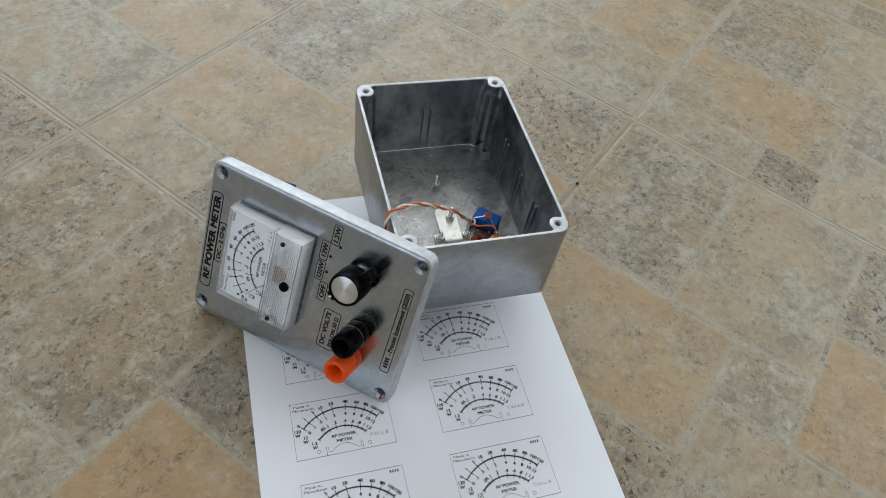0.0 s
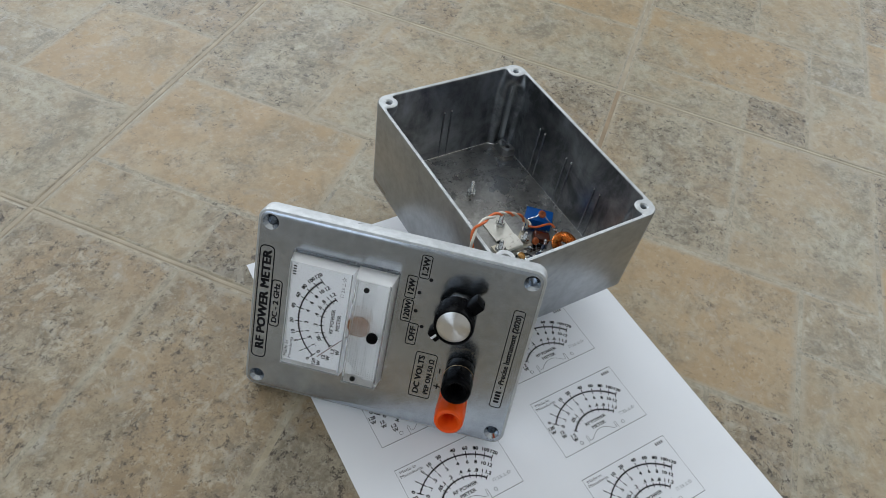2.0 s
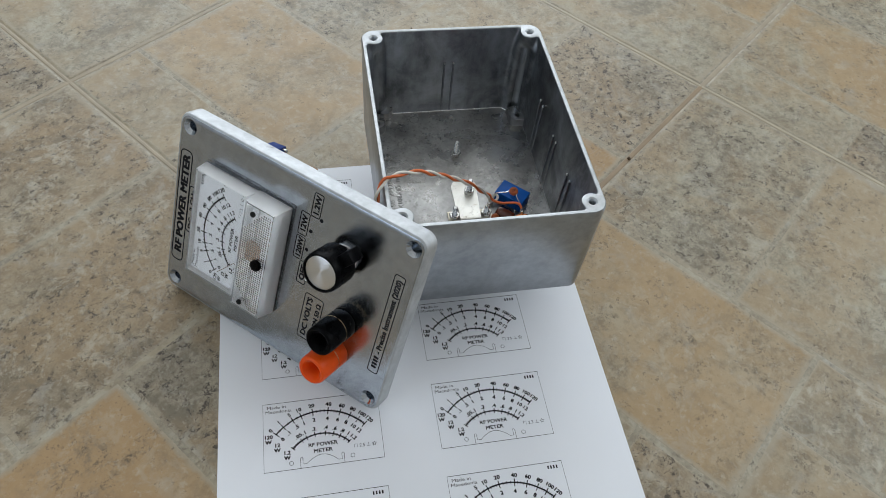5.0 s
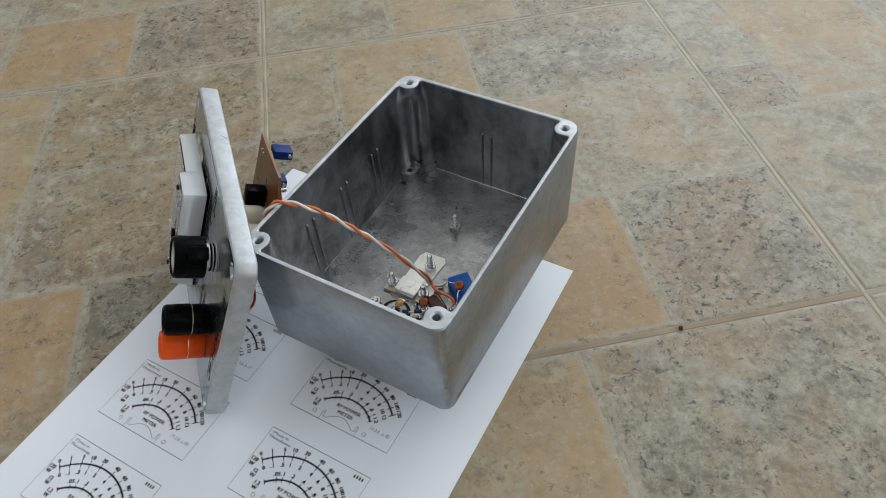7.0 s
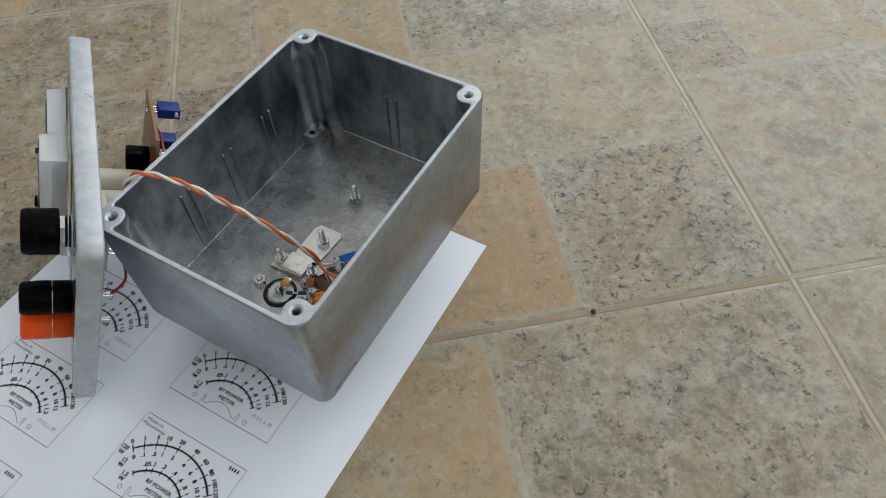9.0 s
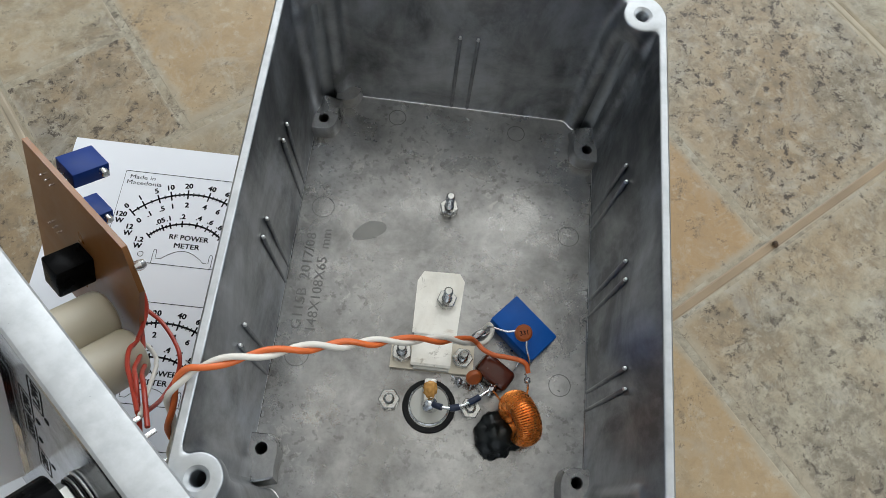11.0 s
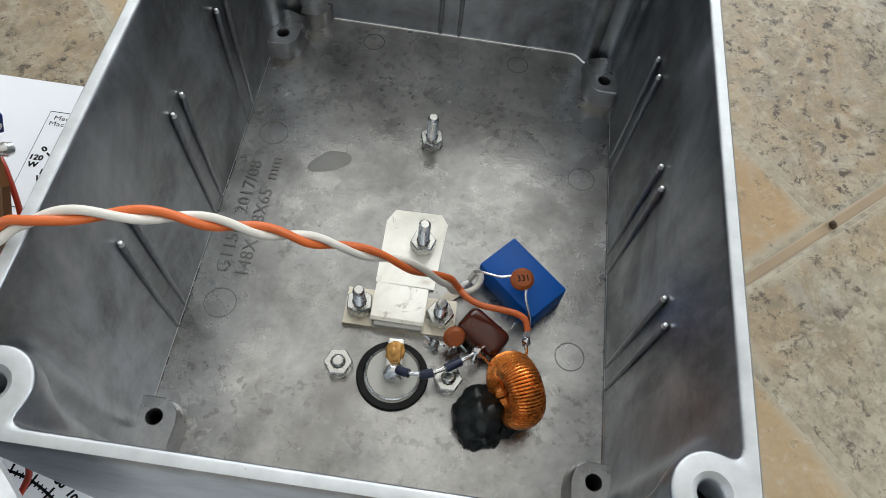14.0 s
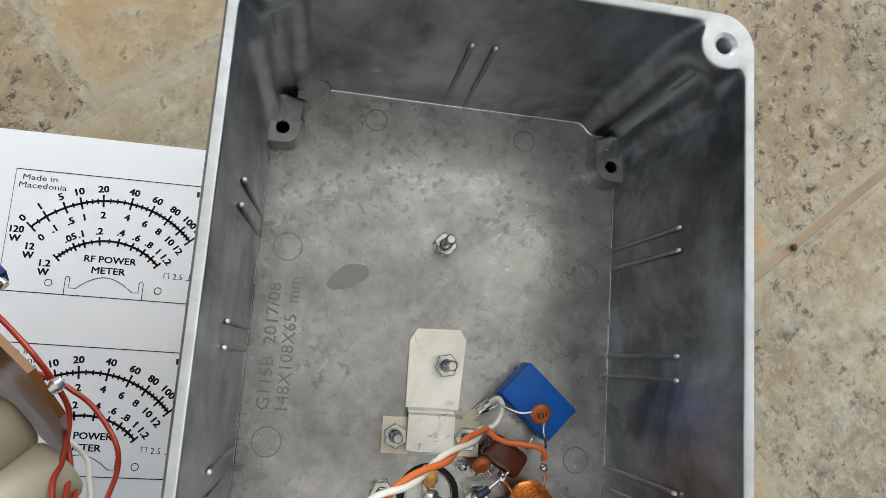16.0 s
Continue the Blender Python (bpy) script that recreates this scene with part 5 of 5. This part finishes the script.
def knob():
    body = part("knob", lathe([(0, 0.0052), (0.0098, 0.0052), (0.0102, 0.0057), (0.0102, 0.0176), (0.0096, 0.0194), (0.0091, 0.0197), (0.0087, 0.0194), (0.0086, 0.0184), (0, 0.0184)], 120,
                              wobble=lambda a, z: 1 - (0.018 if math.sin(18 * a + 0.1) > 0.72 and z < 0.0172 else 0)), MAT_BLACK, panel, "black pointer knob with a spun silver cap", Matrix.Translation((0.0341, 0.0236, 0)))
    part("cap", lathe([(0.0084, 0.0183), (0.0084, 0.0188), (0.0080, 0.01895), (0, 0.0189)], 48), MAT_SPUN, body, "spun silver metal cap")
    for turn, length in ((231, 0.0156), (50, 0.0164)):
        bm = bmesh.new()
        add_box(bm, 0.004, length, -0.0032, 0.0032, 0.0054, 0.0142, 0.0009, 2)
        part("pointer", bm, MAT_BLACK, body, m=pose(0, 0, 0, 0, 0, turn))
    part("white_mark", box(0.0112, 0.0154, -0.0006, 0.0006, 0.0140, 0.0144), MAT_PAPER, body, "white pointer line", pose(0, 0, 0, 0, 0, 231))
    # no recess here: a solid dark disc gives the hole its shade
    part("grub_screw_hole", lathe([(0, 0.0096), (0.0014, 0.0096), (0.0014, 0.0100), (0, 0.0100)], 18), MAT_DARK_HOLE, body, m=pose(0, 0, 0.0112, 0, 90, -62))
    for name, z0, z1, r, sides, mat in (("washer", 0.0001, 0.0008, 0.0074, 32, MAT_NUT), ("washer", 0.0009, 0.0015, 0.0070, 32, MAT_DARK_HOLE), ("washer", 0.0016, 0.0022, 0.0071, 32, MAT_NUT),
                                        ("washer", 0.0023, 0.0029, 0.0069, 32, MAT_DARK_HOLE), ("hex_nut", 0.0030, 0.0051, 0.0070, 6, MAT_NUT)):
        part(name, lathe([(0, z0), (r - 0.0003, z0), (r, z0 + 0.0002), (r, z1 - 0.0002), (r - 0.0003, z1), (0, z1)], sides), mat, body, smooth=25)
    part("bushing", lathe([(0, 0.0001), (0.0046, 0.0001), (0.0046, 0.0053), (0, 0.0053)], 24), MAT_DARK_HOLE, body)
    part("switch_body", box(-0.0125, 0.0125, -0.0125, 0.0125, -LID_T - 0.0105, -LID_T, 0.001), MAT_CREAM, body, "rotary switch behind the plate")
    for k in range(8):
        a = 2 * math.pi * k / 8 + 0.2
        bm = box(-0.0006, 0.0006, -0.0002, 0.0002, -LID_T - 0.0145, -LID_T - 0.0100, 0.0001)
        part("terminal", bm, MAT_STEEL, body, m=Matrix.Translation((0.0098 * math.cos(a), 0.0098 * math.sin(a), 0)))
    return body


knob()


def binding_post(v, mat, label):
    prof = [(0, 0.0), (0.0074, 0.0), (0.0078, 0.0006), (0.0078, 0.0074), (0.0077, 0.0078), (0.0077, 0.0084), (0.0078, 0.0089),
            (0.0078, 0.0142), (0.00775, 0.0165), (0.0077, 0.0194), (0.0073, 0.0205), (0.0064, 0.0211), (0.0054, 0.0208), (0.0040, 0.0188), (0.0031, 0.0160), (0.0028, 0.0100), (0, 0.0100)]
    post = part("binding_post", lathe(prof, 96, wobble=lambda a, z: 1 + (0.020 * math.cos(8 * a) if 0.0086 < z < 0.0150 else 0)), mat, panel, label, Matrix.Translation((0.0424, v, 0.0001)))
    part("collar", lathe([(0.0056, 0.0078), (0.0079, 0.0079), (0.0079, 0.0082), (0.0056, 0.0083)], 32), MAT_BRASS, post, "thin brass collar")
    part("stem", lathe([(0, -LID_T - 0.0140), (0.0018, -LID_T - 0.0138), (0.0018, -LID_T - 0.004), (0.0038, -LID_T - 0.004), (0.0038, -LID_T - 0.0003), (0, -LID_T - 0.0003)], 16), MAT_STEEL, post)
    return post


binding_post(-0.0118, MAT_BLACK, "glossy black banana binding post")
binding_post(-0.0308, MAT_ORANGE, "orange banana binding post")


def circuit_board():
    zb = -0.0380
    outline = [(0.0, -0.0540), (0.0545, -0.0540), (0.0575, -0.0120), (0.0500, -0.0005), (0.0, 0.0)]
    board = part("circuit_board", plate(outline, zb - 0.0008, zb + 0.0008), MAT_PCB, panel, "brown phenolic circuit board on the back of the meter", pose(-0.0640, 0.0315, 0, 0, 0, 7))
    for v in (-0.0045, -0.0240):
        pot = part("trimmer", box(0.0092, 0.0186, v - 0.0025, v + 0.0028, zb - 0.0145, zb - 0.0035, 0.0004), MAT_TRIM, board, "blue multi-turn trimmer")
        part("adjuster", lathe([(0, 0), (0.0012, 0), (0.0012, 0.0022), (0.0010, 0.0024), (0, 0.0024)], 14, pose(0.0184, v + 0.001, zb - 0.0122, 0, 90, 0)), MAT_STEEL, pot)
        for k in range(3):
            part("pin", tube([(0.0114 + 0.0025 * k, v, zb - 0.0036), (0.0114 + 0.0025 * k, v, zb + 0.0022)], 0.00028, 6, 2), MAT_SOLDER, pot)
    part("relay", box(0.0262, 0.0345, -0.0300, -0.0195, zb + 0.0008, zb + 0.0120, 0.0006), MAT_BLACK, board, "black block component")
    rng = random.Random(3)
    for k in range(14):
        x, y = 0.004 + 0.05 * rng.random(), -0.050 + 0.046 * rng.random()
        part("solder_pad", lathe([(0, zb - 0.0022), (0.0006, zb - 0.0017), (0.0013, zb - 0.0008)], 12, Matrix.Translation((x, y, 0))), MAT_SOLDER, board)
    part("edge_solder", lathe([(0, -0.002), (0.0012, -0.0014), (0.0016, 0), (0.0010, 0.0016), (0, 0.002)], 14, Matrix.Translation((0.0535, -0.006, zb - 0.002))), MAT_SOLDER, board)
    return board


circuit_board()


def panel_wires():
    """Red and white leads between the board and the switch."""
    runs = (("red_wire", MAT_W_RED, [(-0.0470, 0.0215, -0.0400), (-0.0400, 0.0198, -0.0430), (-0.0322, 0.0193, -0.0434), (-0.0266, 0.0193, -0.0434), (-0.0207, 0.0200, -0.0430), (-0.0156, 0.0177, -0.0428), (-0.0090, 0.0130, -0.0420), (-0.0049, 0.0112, -0.0390), (0.0000, 0.0120, -0.0335), (0.0020, 0.0140, -0.0300), (0.0070, 0.0165, -0.0262), (0.0140, 0.0205, -0.0230), (0.0235, 0.0262, -0.0185)]),
            ("red_wire", MAT_W_RED, [(-0.0290, -0.0100, -0.0385), (-0.0277, -0.0120, -0.0440), (-0.0204, -0.0081, -0.0472), (-0.0148, -0.0063, -0.0481), (-0.0094, -0.0061, -0.0489), (-0.0021, -0.0053, -0.0480), (0.0039, -0.0045, -0.0460), (0.0081, -0.0060, -0.0425), (0.0120, -0.0040, -0.0360), (0.0170, 0.0060, -0.0290), (0.0220, 0.0180, -0.0185)]),
            ("red_wire", MAT_W_RED, [(-0.0050, 0.0060, -0.0385), (0.0010, 0.0080, -0.0350), (0.0050, 0.0120, -0.0310), (0.0090, 0.0165, -0.0270), (0.0150, 0.0230, -0.0235), (0.0265, 0.0200, -0.0175)]),
            ("red_wire", MAT_W_RED, [(-0.0020, 0.0020, -0.0365), (0.0050, 0.0070, -0.0330), (0.0110, 0.0160, -0.0280), (0.0190, 0.0270, -0.0230), (0.0290, 0.0290, -0.0175)]),
            ("white_wire", MAT_W_WHITE, [(-0.0090, -0.0045, -0.0384), (-0.0047, -0.0024, -0.0392), (-0.0025, -0.0015, -0.0395), (0.0020, -0.0010, -0.0390), (0.0060, 0.0050, -0.0360), (0.0100, 0.0120, -0.0330), (0.0160, 0.0180, -0.0270), (0.0250, 0.0270, -0.0180)]),
            ("red_wire", MAT_W_RED, [(0.0430, -0.0118, -0.0150), (0.0400, -0.0040, -0.0220), (0.0370, 0.0060, -0.0210), (0.0360, 0.0140, -0.0175)]))
    for name, mat, line in runs:
        part(name, tube(line, 0.00066, 10, 10), mat, panel)


panel_wires()


# ---- small dirt on the floor ----
def crumbs():
    rng = random.Random(11)
    spots = [(0.1316, 0.0464, 0.0013)] + [(rng.uniform(-0.5, 0.6), rng.uniform(-0.3, 0.6), rng.uniform(0.0003, 0.0006)) for _ in range(14)]
    for k, (x, y, r) in enumerate(spots):
        if k and -0.16 < x < 0.08 and -0.25 < y < 0.09:
            continue
        bm = bmesh.new()
        bmesh.ops.create_icosphere(bm, subdivisions=2, radius=r)
        for v in bm.verts:
            v.co += v.co.normalized() * r * 0.5 * noise.noise(v.co / r + Vector((k * 3.1, 0, 0)))
        ob = part("crumb", bm, MAT_CRUMB, m=Matrix.Translation((x, y, r * 0.5)))
        tagged(ob, "tiny dark crumb of dirt lying on the vinyl floor", "crumb", "crumbs on the floor")


crumbs()
lay_floor()
